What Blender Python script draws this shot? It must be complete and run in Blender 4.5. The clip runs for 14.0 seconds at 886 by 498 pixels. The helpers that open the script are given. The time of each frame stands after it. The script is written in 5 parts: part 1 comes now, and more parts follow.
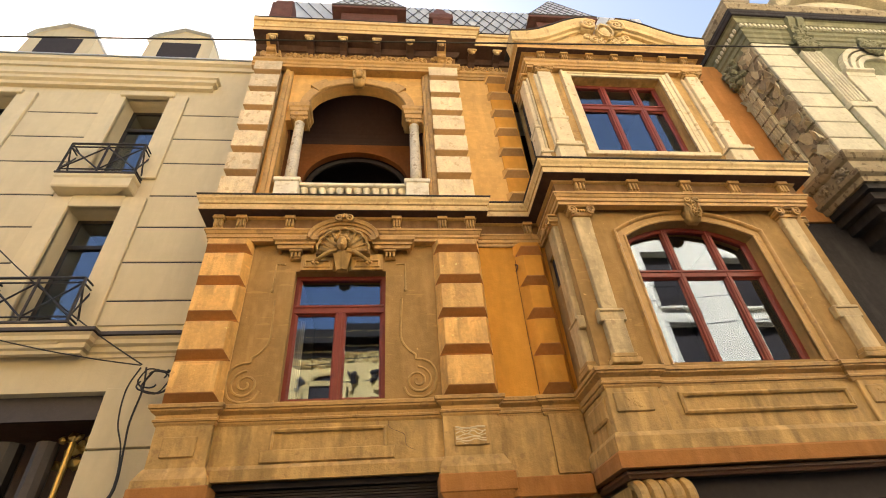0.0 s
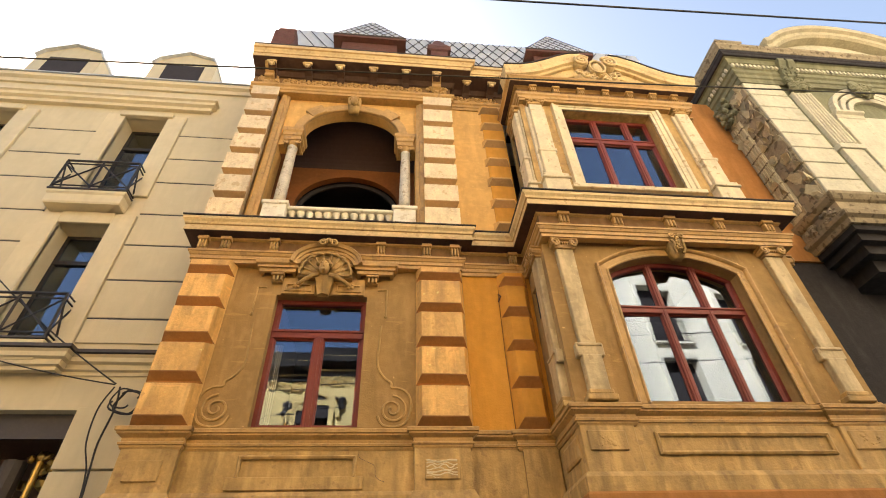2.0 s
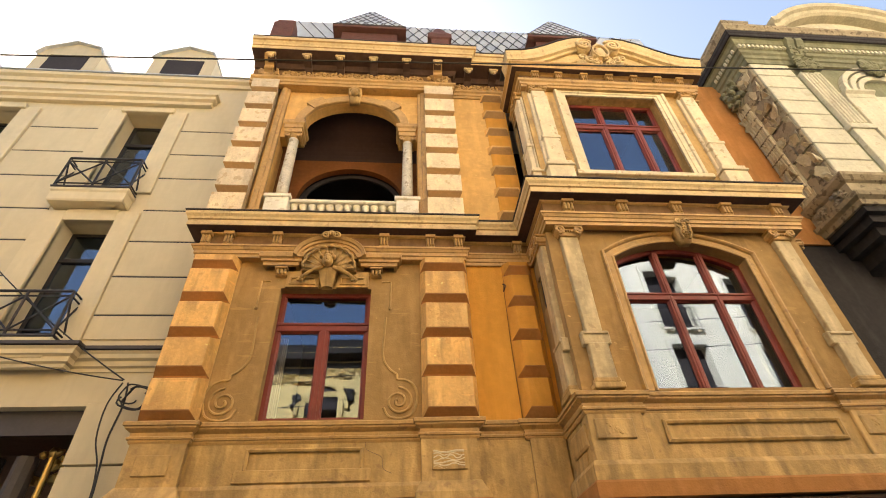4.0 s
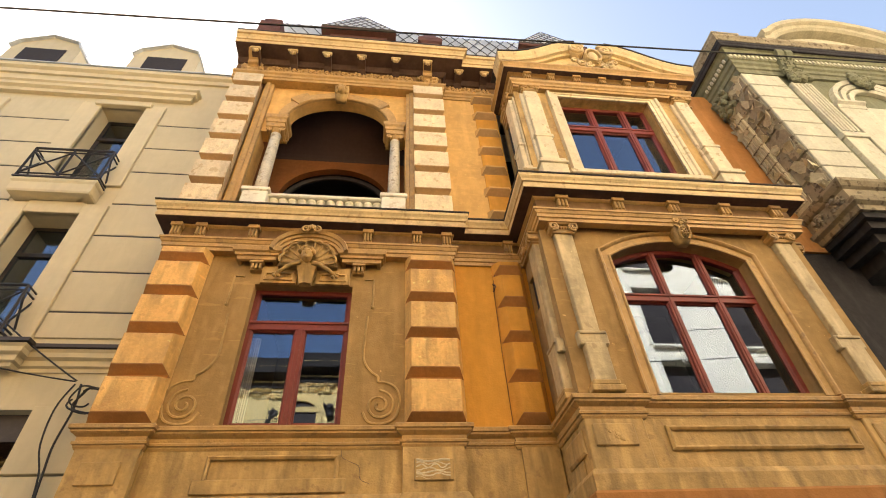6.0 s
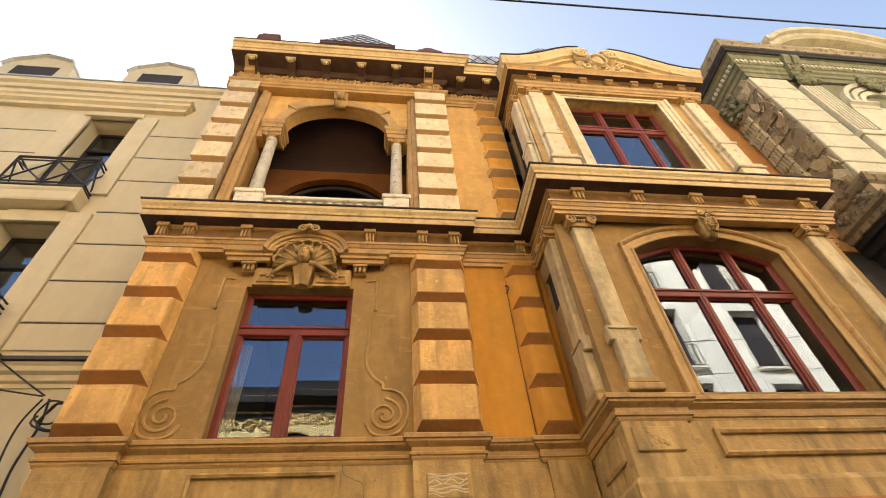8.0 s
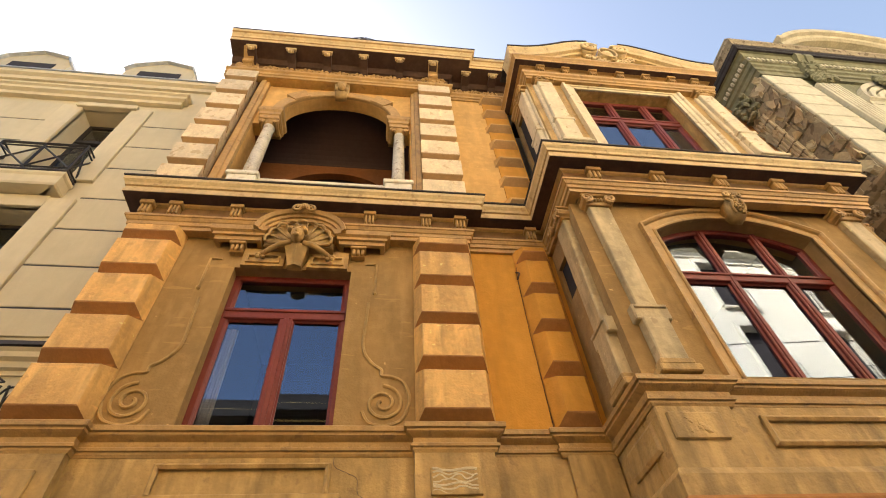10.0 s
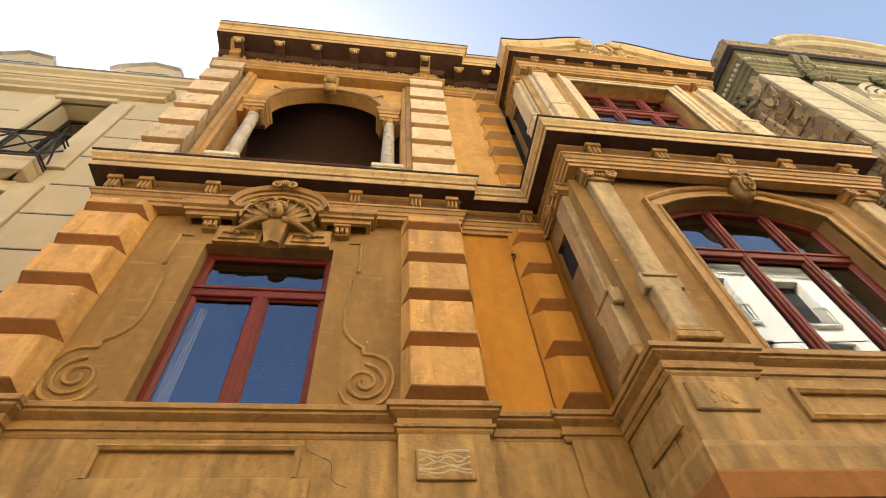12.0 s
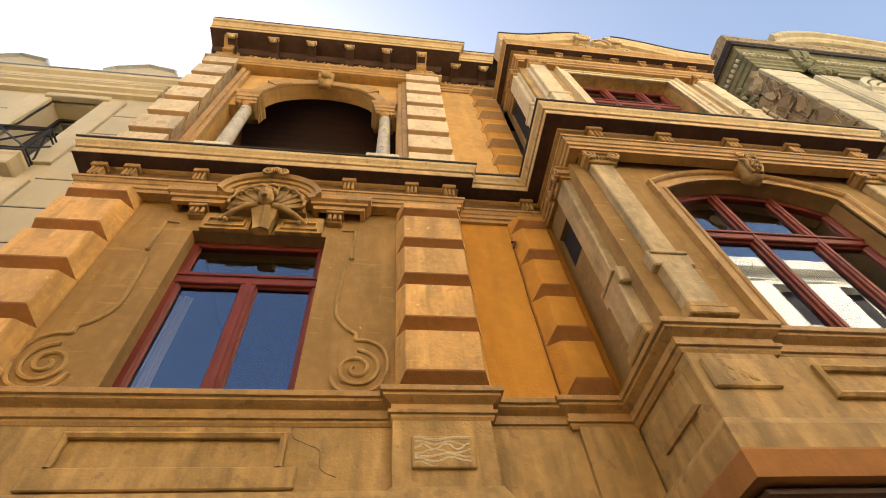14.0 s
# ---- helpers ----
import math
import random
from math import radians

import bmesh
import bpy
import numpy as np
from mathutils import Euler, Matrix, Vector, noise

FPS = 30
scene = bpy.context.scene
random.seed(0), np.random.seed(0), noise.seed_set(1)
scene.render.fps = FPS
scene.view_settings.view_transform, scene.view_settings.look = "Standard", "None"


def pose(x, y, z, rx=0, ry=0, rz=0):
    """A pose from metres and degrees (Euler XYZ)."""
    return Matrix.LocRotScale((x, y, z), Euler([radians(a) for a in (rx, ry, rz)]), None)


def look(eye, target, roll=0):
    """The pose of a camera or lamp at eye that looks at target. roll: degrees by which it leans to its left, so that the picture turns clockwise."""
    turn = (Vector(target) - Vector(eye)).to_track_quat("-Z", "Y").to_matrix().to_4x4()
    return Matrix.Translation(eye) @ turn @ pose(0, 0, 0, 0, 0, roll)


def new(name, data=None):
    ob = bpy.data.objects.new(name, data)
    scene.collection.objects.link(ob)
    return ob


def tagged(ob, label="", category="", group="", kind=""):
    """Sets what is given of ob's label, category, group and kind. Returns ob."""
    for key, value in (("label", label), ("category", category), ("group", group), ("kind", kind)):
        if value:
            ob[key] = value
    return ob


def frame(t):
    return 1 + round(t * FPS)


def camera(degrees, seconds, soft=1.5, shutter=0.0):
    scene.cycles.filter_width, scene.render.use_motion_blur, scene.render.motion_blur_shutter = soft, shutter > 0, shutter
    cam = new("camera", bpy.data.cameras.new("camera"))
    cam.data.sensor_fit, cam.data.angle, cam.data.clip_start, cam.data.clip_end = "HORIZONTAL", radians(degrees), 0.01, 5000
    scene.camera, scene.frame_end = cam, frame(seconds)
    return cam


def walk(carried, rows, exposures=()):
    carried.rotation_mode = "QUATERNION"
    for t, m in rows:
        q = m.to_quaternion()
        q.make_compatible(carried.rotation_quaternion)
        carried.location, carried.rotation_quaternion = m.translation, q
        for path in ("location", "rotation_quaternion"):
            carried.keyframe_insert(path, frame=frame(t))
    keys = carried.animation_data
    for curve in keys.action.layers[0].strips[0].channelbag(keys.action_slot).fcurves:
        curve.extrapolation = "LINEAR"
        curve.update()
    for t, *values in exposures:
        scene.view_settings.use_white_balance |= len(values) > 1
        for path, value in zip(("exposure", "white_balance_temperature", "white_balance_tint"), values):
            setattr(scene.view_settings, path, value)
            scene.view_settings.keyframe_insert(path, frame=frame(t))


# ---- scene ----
cam = camera(83.8, 14.0, soft=1.0)
PATH = [
    (0, (-0.507, 0.453, 1.527), (-0.297, 2.025, 2.745), -4.7),
    (0.5, (-0.389, 0.46, 1.491), (-0.238, 2.012, 2.743), -1.4),
    (1, (-0.223, 0.415, 1.537), (-0.057, 1.988, 2.761), -2.5),
    (1.5, (-0.205, 0.382, 1.598), (-0.03, 1.919, 2.866), -1.6),
    (2, (-0.183, 0.405, 1.551), (0.013, 1.914, 2.85), -2.7),
    (2.5, (-0.185, 0.397, 1.554), (0.004, 1.931, 2.823), -3.3),
    (3, (-0.167, 0.393, 1.558), (0.003, 1.931, 2.825), -3.2),
    (5.3, (-0.114, 0.764, 1.613), (0.069, 2.273, 2.913), -2.8),
    (5.5, (-0.112, 0.847, 1.593), (0.093, 2.345, 2.903), -2.9),
    (6, (-0.105, 1.04, 1.583), (0.121, 2.513, 2.917), -3.7),
    (6.5, (-0.102, 1.21, 1.582), (0.114, 2.628, 2.976), -4.9),
    (7, (-0.12, 1.41, 1.607), (0.102, 2.815, 3.013), -4.3),
    (7.5, (-0.154, 1.608, 1.587), (0.058, 2.987, 3.02), -3.5),
    (8, (-0.177, 1.85, 1.588), (0.055, 3.22, 3.026), -5.2),
    (8.2, (-0.182, 1.932, 1.591), (0.061, 3.306, 3.024), -5.0),
    (10.3, (-0.154, 2.769, 1.584), (0.066, 4.044, 3.109), -4.8),
    (10.5, (-0.118, 2.852, 1.558), (0.094, 4.113, 3.096), -4.7),
    (11, (-0.101, 3.048, 1.573), (0.128, 4.246, 3.158), -5.8),
    (11.5, (-0.067, 3.236, 1.558), (0.181, 4.441, 3.135), -5.8),
    (12, (-0.04, 3.387, 1.552), (0.207, 4.591, 3.13), -6.1),
    (12.5, (0.002, 3.522, 1.557), (0.232, 4.712, 3.148), -6.2),
    (13, (0.035, 3.64, 1.567), (0.271, 4.825, 3.161), -5.6),
    (13.5, (0.05, 3.712, 1.558), (0.304, 4.885, 3.158), -6.5),
    (14, (0.026, 3.765, 1.559), (0.274, 4.927, 3.168), -6.9),
]
walk(cam, [(t, look(eye, target, roll)) for t, eye, target, roll in PATH], exposures=[(0.0, 2.07, 7400, 12), (5.0, 2.10, 7400, 12), (14.0, 1.98, 7400, 12)])

# ---- light ----
SUN_UP, SUN_LEFT = 38.0, 33.0  # elevation; degrees to the left of straight behind the facade
world = bpy.data.worlds.new("sky")
scene.world = world
world.use_nodes = True
wn = world.node_tree
sky = wn.nodes.new("ShaderNodeTexSky")
sky.sky_type = "NISHITA"
sky.sun_disc = False
sky.sun_elevation = radians(SUN_UP)
sky.sun_rotation = radians(-SUN_LEFT)
sky.air_density, sky.dust_density, sky.ozone_density = 1.1, 2.8, 0.8
wn.nodes["Background"].inputs["Strength"].default_value = 0.10
wn.links.new(sky.outputs[0], wn.nodes["Background"].inputs["Color"])
sun_data = bpy.data.lights.new("sun", "SUN")
sun_data.energy, sun_data.angle, sun_data.color = 5.0, radians(0.6), (1.0, 0.93, 0.80)
sun = new("sun", sun_data)
sun_from = Vector((-math.sin(radians(SUN_LEFT)) * math.cos(radians(SUN_UP)), math.cos(radians(SUN_LEFT)) * math.cos(radians(SUN_UP)), math.sin(radians(SUN_UP))))
sun.matrix_world = look(sun_from * 60, (0, 0, 0))


# ---- materials ----
def material(name, color, rough=0.85, vary=0.35, scale=3.0, bump=0.25, streak=0.0, spots=0.0, spot_color=(0.1, 0.07, 0.04), tone=0.0, metal=0.0, fine=45.0, flecks=0.0):
    """Weathered surface: cloudy tone, fine grain, vertical rain streaks, chipped spots."""
    m = bpy.data.materials.new(name)
    m.use_nodes = True
    n, l = m.node_tree.nodes, m.node_tree.links
    b = n["Principled BSDF"]
    b.inputs["Roughness"].default_value, b.inputs["Metallic"].default_value = rough, metal
    geo = n.new("ShaderNodeNewGeometry")
    info = n.new("ShaderNodeObjectInfo")

    def noise_at(sc, detail=5.0, stretch=None):
        t = n.new("ShaderNodeTexNoise")
        t.inputs["Scale"].default_value, t.inputs["Detail"].default_value = sc, detail
        if stretch:
            mp = n.new("ShaderNodeMapping")
            mp.inputs["Scale"].default_value = stretch
            l.new(geo.outputs["Position"], mp.inputs["Vector"])
            l.new(mp.outputs[0], t.inputs["Vector"])
        else:
            l.new(geo.outputs["Position"], t.inputs["Vector"])
        return t.outputs["Fac"]

    def ramp(src, lo, hi, a, c):
        r = n.new("ShaderNodeMapRange")
        for key, v in zip(("From Min", "From Max", "To Min", "To Max"), (lo, hi, a, c)):
            r.inputs[key].default_value = v
        l.new(src, r.inputs["Value"])
        return r.outputs[0]

    def mixed(kind, fac, a, c):
        x = n.new("ShaderNodeMix")
        x.data_type, x.blend_type = "RGBA", kind
        for sock, v in ((x.inputs["Factor"], fac), (x.inputs["A"], a), (x.inputs["B"], c)):
            if isinstance(v, (int, float)):
                sock.default_value = v
            elif isinstance(v, tuple):
                sock.default_value = (*v, 1)
            else:
                l.new(v, sock)
        return x.outputs["Result"]

    dark = tuple(c * 0.5 for c in color)
    light = tuple(min(1, c * 1.25 + 0.01) for c in color)
    col = mixed("MIX", ramp(noise_at(scale), 0.35, 0.7, 0.0, vary), color, dark)
    col = mixed("MIX", ramp(noise_at(scale * 6, 6), 0.45, 0.75, 0.0, vary), col, light)
    if streak:
        s = ramp(noise_at(1.0, 4, (6.0, 6.0, 1.3)), 0.50, 0.74, 0.0, streak)
        col = mixed("MIX", s, col, tuple(c * 0.5 for c in color))
        s = ramp(noise_at(1.3, 4, (4.5, 4.5, 1.1)), 0.52, 0.72, 0.0, streak * 0.9)
        col = mixed("MIX", s, col, tuple(min(1, c * 1.4 + 0.03) for c in color))
    if spots:
        col = mixed("MIX", ramp(noise_at(8.0, 9), 0.62 - 0.1 * spots, 0.67 - 0.1 * spots, 0.0, min(1, 0.4 + spots)), col, spot_color)
    if flecks:
        col = mixed("MIX", ramp(noise_at(11.0, 3), 0.70, 0.74, 0.0, flecks), col, tuple(min(1, c * 2.2 + 0.05) for c in color))
        col = mixed("MIX", ramp(noise_at(2.2, 9, (1.0, 1.0, 6.0)), 0.655, 0.675, 0.0, flecks * 0.5), col, tuple(c * 1.6 for c in color))
    if tone:
        col = mixed("MULTIPLY", 1.0, col, mixed("MIX", info.outputs["Random"], (1 - tone,) * 3, (1 + tone * 0.6, 1 + tone * 0.4, 1.0)))
    l.new(col, b.inputs["Base Color"])
    if bump:
        bp = n.new("ShaderNodeBump")
        bp.inputs["Strength"].default_value, bp.inputs["Distance"].default_value = bump, 0.02
        add = n.new("ShaderNodeMath")
        l.new(noise_at(fine, 6), add.inputs[0])
        l.new(noise_at(scale * 2.5, 4), add.inputs[1])
        l.new(add.outputs[0], bp.inputs["Height"])
        l.new(bp.outputs[0], b.inputs["Normal"])
    return m


def glass_material():
    m = bpy.data.materials.new("window_glass")
    m.use_nodes = True
    n, l = m.node_tree.nodes, m.node_tree.links
    b = n["Principled BSDF"]
    b.inputs["Base Color"].default_value = (0.92, 0.96, 1.0, 1)
    b.inputs["Roughness"].default_value = 0.0
    b.inputs["IOR"].default_value = 2.0
    b.inputs["Specular Tint"].default_value = (0.54, 0.71, 1.0, 1)
    b.inputs["Transmission Weight"].default_value = 1.0
    t = n.new("ShaderNodeTexNoise")
    geo = n.new("ShaderNodeNewGeometry")
    t.inputs["Scale"].default_value, t.inputs["Detail"].default_value = 1.7, 1.0
    l.new(geo.outputs["Position"], t.inputs["Vector"])
    bp = n.new("ShaderNodeBump")
    bp.inputs["Strength"].default_value, bp.inputs["Distance"].default_value = 0.008, 0.03
    l.new(t.outputs["Fac"], bp.inputs["Height"])
    l.new(bp.outputs[0], b.inputs["Normal"])
    return m


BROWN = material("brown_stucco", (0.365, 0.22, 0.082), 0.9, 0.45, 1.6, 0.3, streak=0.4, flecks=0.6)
STONE = material("ochre_stone", (0.47, 0.29, 0.10), 0.6, 0.5, 2.6, 0.35, streak=0.95, spots=0.1, spot_color=(0.27, 0.15, 0.06))
TRIM = material("ochre_moulding", (0.48, 0.285, 0.10), 0.5, 0.5, 3.5, 0.3, streak=0.22, spots=0.12, spot_color=(0.24, 0.135, 0.06))
QUOIN = material("yellow_quoin", (0.74, 0.43, 0.14), 0.55, 0.5, 2.8, 0.35, streak=0.8, tone=0.18, flecks=0.4, spots=0.08, spot_color=(0.52, 0.26, 0.08))
QUOIN_SIDE = material("shaded_rust_quoin", (0.46, 0.225, 0.088), 0.55, 0.4, 3.0, 0.3, tone=0.15)
PALE_QUOIN = material("pale_quoin", (0.77, 0.62, 0.42), 0.7, 0.5, 4.5, 0.4, streak=0.3, spots=0.3, spot_color=(0.52, 0.36, 0.20), tone=0.15)
BLEACHED = material("sun_bleached_plaster", (0.66, 0.385, 0.13), 0.85, 0.4, 1.6, 0.3, streak=0.25, flecks=0.2)
WHITEWASH = material("whitewashed_stone", (0.80, 0.73, 0.60), 0.75, 0.3, 3.4, 0.25, streak=0.2, spots=0.12, spot_color=(0.5, 0.40, 0.26))
SHAFT = material("greyed_ochre_stone", (0.50, 0.375, 0.20), 0.55, 0.55, 2.8, 0.3, streak=0.7, flecks=0.35, spots=0.1, spot_color=(0.30, 0.20, 0.10))
PALE_UNDER = material("shaded_tan_quoin", (0.47, 0.285, 0.13), 0.6, 0.4, 3.5, 0.3, tone=0.15)
ORANGE = material("orange_plaster", (0.62, 0.29, 0.045), 0.9, 0.35, 1.3, 0.3, streak=0.25)
# FRIEZE is the ochre with the shade under the cornices put in
FRIEZE = material("shaded_ochre_stucco", (0.20, 0.105, 0.04), 0.9, 0.45, 2.0, 0.3, streak=0.5)
# SOFFIT is a brown that already holds the shade of the undersides
SOFFIT = material("soffit_shade_brown", (0.085, 0.042, 0.028), 0.85, 0.5, 2.5, 0.3, streak=0.3)
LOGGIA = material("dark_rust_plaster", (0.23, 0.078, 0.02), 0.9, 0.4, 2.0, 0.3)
RUST = material("rust_plaster", (0.40, 0.17, 0.045), 0.9, 0.35, 2.0, 0.3, streak=0.4)
# bleached trim, also lightened for the sky light that high mouldings catch
TRIM_PALE = material("skylit_bleached_moulding", (0.63, 0.455, 0.22), 0.5, 0.5, 3.5, 0.3, streak=0.2, spots=0.15, spot_color=(0.34, 0.19, 0.08))
PALE = material("pale_stone", (0.69, 0.575, 0.385), 0.75, 0.4, 3.4, 0.3, streak=0.2, spots=0.2, spot_color=(0.35, 0.24, 0.12))
MARBLE = material("veined_marble", (0.62, 0.56, 0.46), 0.4, 0.7, 6.0, 0.15, spots=0.35, spot_color=(0.26, 0.19, 0.12))
RED = material("red_paint", (0.20, 0.026, 0.016), 0.5, 0.35, 4.0, 0.12, streak=0.2)
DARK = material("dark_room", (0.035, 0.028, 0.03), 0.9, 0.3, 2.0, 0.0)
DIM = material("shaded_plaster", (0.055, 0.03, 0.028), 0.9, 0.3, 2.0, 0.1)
CREAM = material("cream_render", (0.59, 0.505, 0.345), 0.85, 0.14, 1.1, 0.12, streak=0.12)
CREAM_TRIM = material("cream_trim", (0.62, 0.53, 0.36), 0.8, 0.15, 1.5, 0.1, streak=0.15)
IRON = material("black_iron", (0.022, 0.018, 0.018), 0.45, 0.3, 8.0, 0.1, metal=0.3)
WHITE = material("grey_white_stone", (0.56, 0.52, 0.40), 0.85, 0.4, 2.8, 0.35, streak=0.2, spots=0.2, spot_color=(0.40, 0.36, 0.25))
FLAKE = material("flaking_paint", (0.50, 0.45, 0.33), 0.9, 0.5, 4.0, 0.4, tone=0.3)
MOSSY = material("grey_green_stone", (0.19, 0.185, 0.11), 0.85, 0.45, 2.4, 0.35, streak=0.5)
PEELED = material("peeling_stone", (0.31, 0.255, 0.175), 0.9, 0.55, 3.0, 0.5, streak=0.4, spots=0.6, spot_color=(0.15, 0.115, 0.075), tone=0.2)
ZINC = material("pale_zinc", (0.55, 0.56, 0.56), 0.5, 0.3, 2.0, 0.1, streak=0.3, metal=0.3)
# near-black stone: deep shade given as the colour itself
SHADE_BLACK = material("shade_black_stone", (0.022, 0.017, 0.017), 0.9, 0.5, 2.0, 0.4, streak=0.4)
LEAD = material("dark_lead", (0.05, 0.04, 0.04), 0.6, 0.4, 3.0, 0.2)
BRICK = material("old_brick", (0.12, 0.045, 0.035), 0.9, 0.5, 6.0, 0.5, spots=0.2)
CABLE = material("black_rubber", (0.018, 0.016, 0.016), 0.6, 0.2, 9.0, 0.0)
ASPHALT = material("asphalt", (0.06, 0.058, 0.055), 0.9, 0.4, 1.5, 0.4)
PAVING = material("grey_paving", (0.26, 0.24, 0.21), 0.85, 0.4, 1.5, 0.3)
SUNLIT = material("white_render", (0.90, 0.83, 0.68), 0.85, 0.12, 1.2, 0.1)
YELLOWISH = material("pale_yellow_render", (0.80, 0.58, 0.25), 0.85, 0.2, 1.4, 0.1)
WARM_WOOD = material("brown_wood", (0.09, 0.04, 0.018), 0.5, 0.5, 3.0, 0.2, streak=0.3)
BRASS = material("dull_brass", (0.5, 0.36, 0.14), 0.35, 0.3, 5.0, 0.0, metal=0.9)
FOLDS = material("grey_folds", (0.45, 0.43, 0.40), 0.9, 0.2, 3.0, 0.1, streak=0.3)
GLASS = glass_material()


# ---- helpers of this scene ----
def thing(name, x, y, z, label, category, kind="", group=""):
    ob = new(name)
    ob.location = (x, y, z)
    ob.empty_display_size = 0.2
    return tagged(ob, label, category, group, kind)


def under(ob, parent):
    """Parents ob, keeping its place in the world."""
    ob.parent = parent
    ob.matrix_parent_inverse = Matrix.Translation(-parent.location)


def to_mesh(name, bm, mats, smooth=False):
    bmesh.ops.recalc_face_normals(bm, faces=bm.faces)
    if smooth:
        for f in bm.faces:
            f.smooth = True
    me = bpy.data.meshes.new(name)
    bm.to_mesh(me)
    bm.free()
    for m in mats if isinstance(mats, (list, tuple)) else [mats]:
        me.materials.append(m)
    return me


def part(name, bm, mat, parent=None, label="", smooth=False, kind=""):
    ob = new(name, to_mesh(name, bm, mat, smooth))
    if parent:
        under(ob, parent)
    return tagged(ob, label, kind=kind)


def piece(name, me, parent, x, y, z):
    """One more object on a shared mesh."""
    ob = new(name, me)
    ob.location = (x, y, z)
    under(ob, parent)
    return ob


def box(bm, x0, x1, y0, y1, z0, z1, mi=0):
    v = [bm.verts.new((x, y, z)) for x in (x0, x1) for y in (y0, y1) for z in (z0, z1)]
    for q in ((0, 1, 3, 2), (4, 6, 7, 5), (0, 4, 5, 1), (2, 3, 7, 6), (0, 2, 6, 4), (1, 5, 7, 3)):
        bm.faces.new([v[i] for i in q]).material_index = mi
    return v


def soft_box(bm, x0, x1, y0, y1, z0, z1, r=0.012):
    """A box with its edges worn round."""
    t = bmesh.new()
    box(t, x0, x1, y0, y1, z0, z1)
    bmesh.ops.bevel(t, geom=t.edges[:], offset=r, segments=1, affect="EDGES")
    me = bpy.data.meshes.new("t")
    t.to_mesh(me)
    t.free()
    bm.from_mesh(me)
    bpy.data.meshes.remove(me)


def rings(bm, loops, closed=True, caps=True):
    """Skins a row of equal loops of points."""
    vs = [[bm.verts.new(p) for p in loop] for loop in loops]
    n = len(vs[0])
    for a, b in zip(vs, vs[1:]):
        for i in range(n if closed else n - 1):
            j = (i + 1) % n
            bm.faces.new((a[i], a[j], b[j], b[i]))
    if caps and closed:
        bm.faces.new(vs[0][::-1])
        bm.faces.new(vs[-1])
    return vs


def mitres(path, loop=False):
    out = []
    n = len(path)
    for i in range(n):
        dirs = []
        for a, b in (((i - 1) % n, i), (i, (i + 1) % n)):
            if not loop and (i == 0 and a == n - 1 or i == n - 1 and b == 0):
                continue
            d = Vector(path[b]) - Vector(path[a])
            d.normalize()
            dirs.append(Vector((d.y, -d.x)))
        m = dirs[0] if len(dirs) == 1 else (dirs[0] + dirs[1]) / max(0.25, 1 + dirs[0].dot(dirs[1]))
        out.append(m)
    return out


def moulding(bm, prof, path):
    """Sweeps a closed profile of (out, z) along a plan path of (x, y); out is to the right of the way."""
    rings(bm, [[(x + m.x * o, y + m.y * o, z) for o, z in prof] for (x, y), m in zip(path, mitres(path))])


def surround(bm, prof, path, loop=False):
    """Sweeps a closed profile of (out, y) along a path of (x, z) in a wall; out is to the left of the way."""
    ms = mitres(path, loop)
    loops = [[(x - m.x * o, y, z - m.y * o) for o, y in prof] for (x, z), m in zip(path, ms)]
    if loop:
        loops.append(loops[0])
        rings(bm, loops, caps=False)
        bmesh.ops.remove_doubles(bm, verts=bm.verts, dist=1e-5)
    else:
        rings(bm, loops)


def tube(bm, pts, r, n=6, taper=None):
    loops = []
    side = None
    for i, p in enumerate(pts):
        d = Vector(pts[min(i + 1, len(pts) - 1)]) - Vector(pts[max(i - 1, 0)])
        d.normalize()
        if side is None:
            side = d.orthogonal().normalized()
        side = (side - d * side.dot(d)).normalized()
        up = d.cross(side)
        k = r if taper is None else r * (1 + (taper - 1) * i / (len(pts) - 1))
        loops.append([Vector(p) + (side * math.cos(a) + up * math.sin(a)) * k for a in (math.tau * j / n for j in range(n))])
    rings(bm, loops)


def flowing(pts, n=6):
    """A smooth line through the points."""
    out = []
    for i in range(len(pts) - 1):
        a, b, c, d = (Vector(pts[min(max(k, 0), len(pts) - 1)]) for k in (i - 1, i, i + 1, i + 2))
        out += [0.5 * (2 * b + (c - a) * t + (2 * a - 5 * b + 4 * c - d) * t * t + (3 * b - a - 3 * c + d) * t**3) for t in (j / n for j in range(n))]
    return out + [Vector(pts[-1])]


def lathe(bm, prof, x, y, n=16):
    """Turns a profile of (radius, z) round a plumb axis."""
    rings(bm, [[(x + r * math.cos(math.tau * j / n), y + r * math.sin(math.tau * j / n), z) for j in range(n)] for r, z in prof])


def blob(bm, x, y, z, rx, ry, rz, sub=1, turn=0.0):
    bmesh.ops.create_icosphere(bm, subdivisions=sub, radius=1, matrix=pose(x, y, z, 0, turn, 0) @ Matrix.Diagonal((rx, ry, rz, 1)))


def foliage(bm, x0, x1, y, z0, z1, size, count, rng, depth=0.6):
    """Carved leafwork: overlapping small lobes within a rectangle."""
    for _ in range(count):
        s = size * rng.uniform(0.6, 1.25)
        blob(bm, rng.uniform(x0, x1), y + rng.uniform(-0.2, 0.2) * s, rng.uniform(z0, z1), s * rng.uniform(0.5, 1), s * depth, s * rng.uniform(0.5, 1.2), 1, rng.uniform(0, 180))


def spiral(x, y, z, r0, r1, turns, start, sign=1, n=40):
    return [(x + sign * (r := r0 + (r1 - r0) * i / n) * math.cos(a := start + math.tau * turns * i / n), y, z + r * math.sin(a)) for i in range(n + 1)]


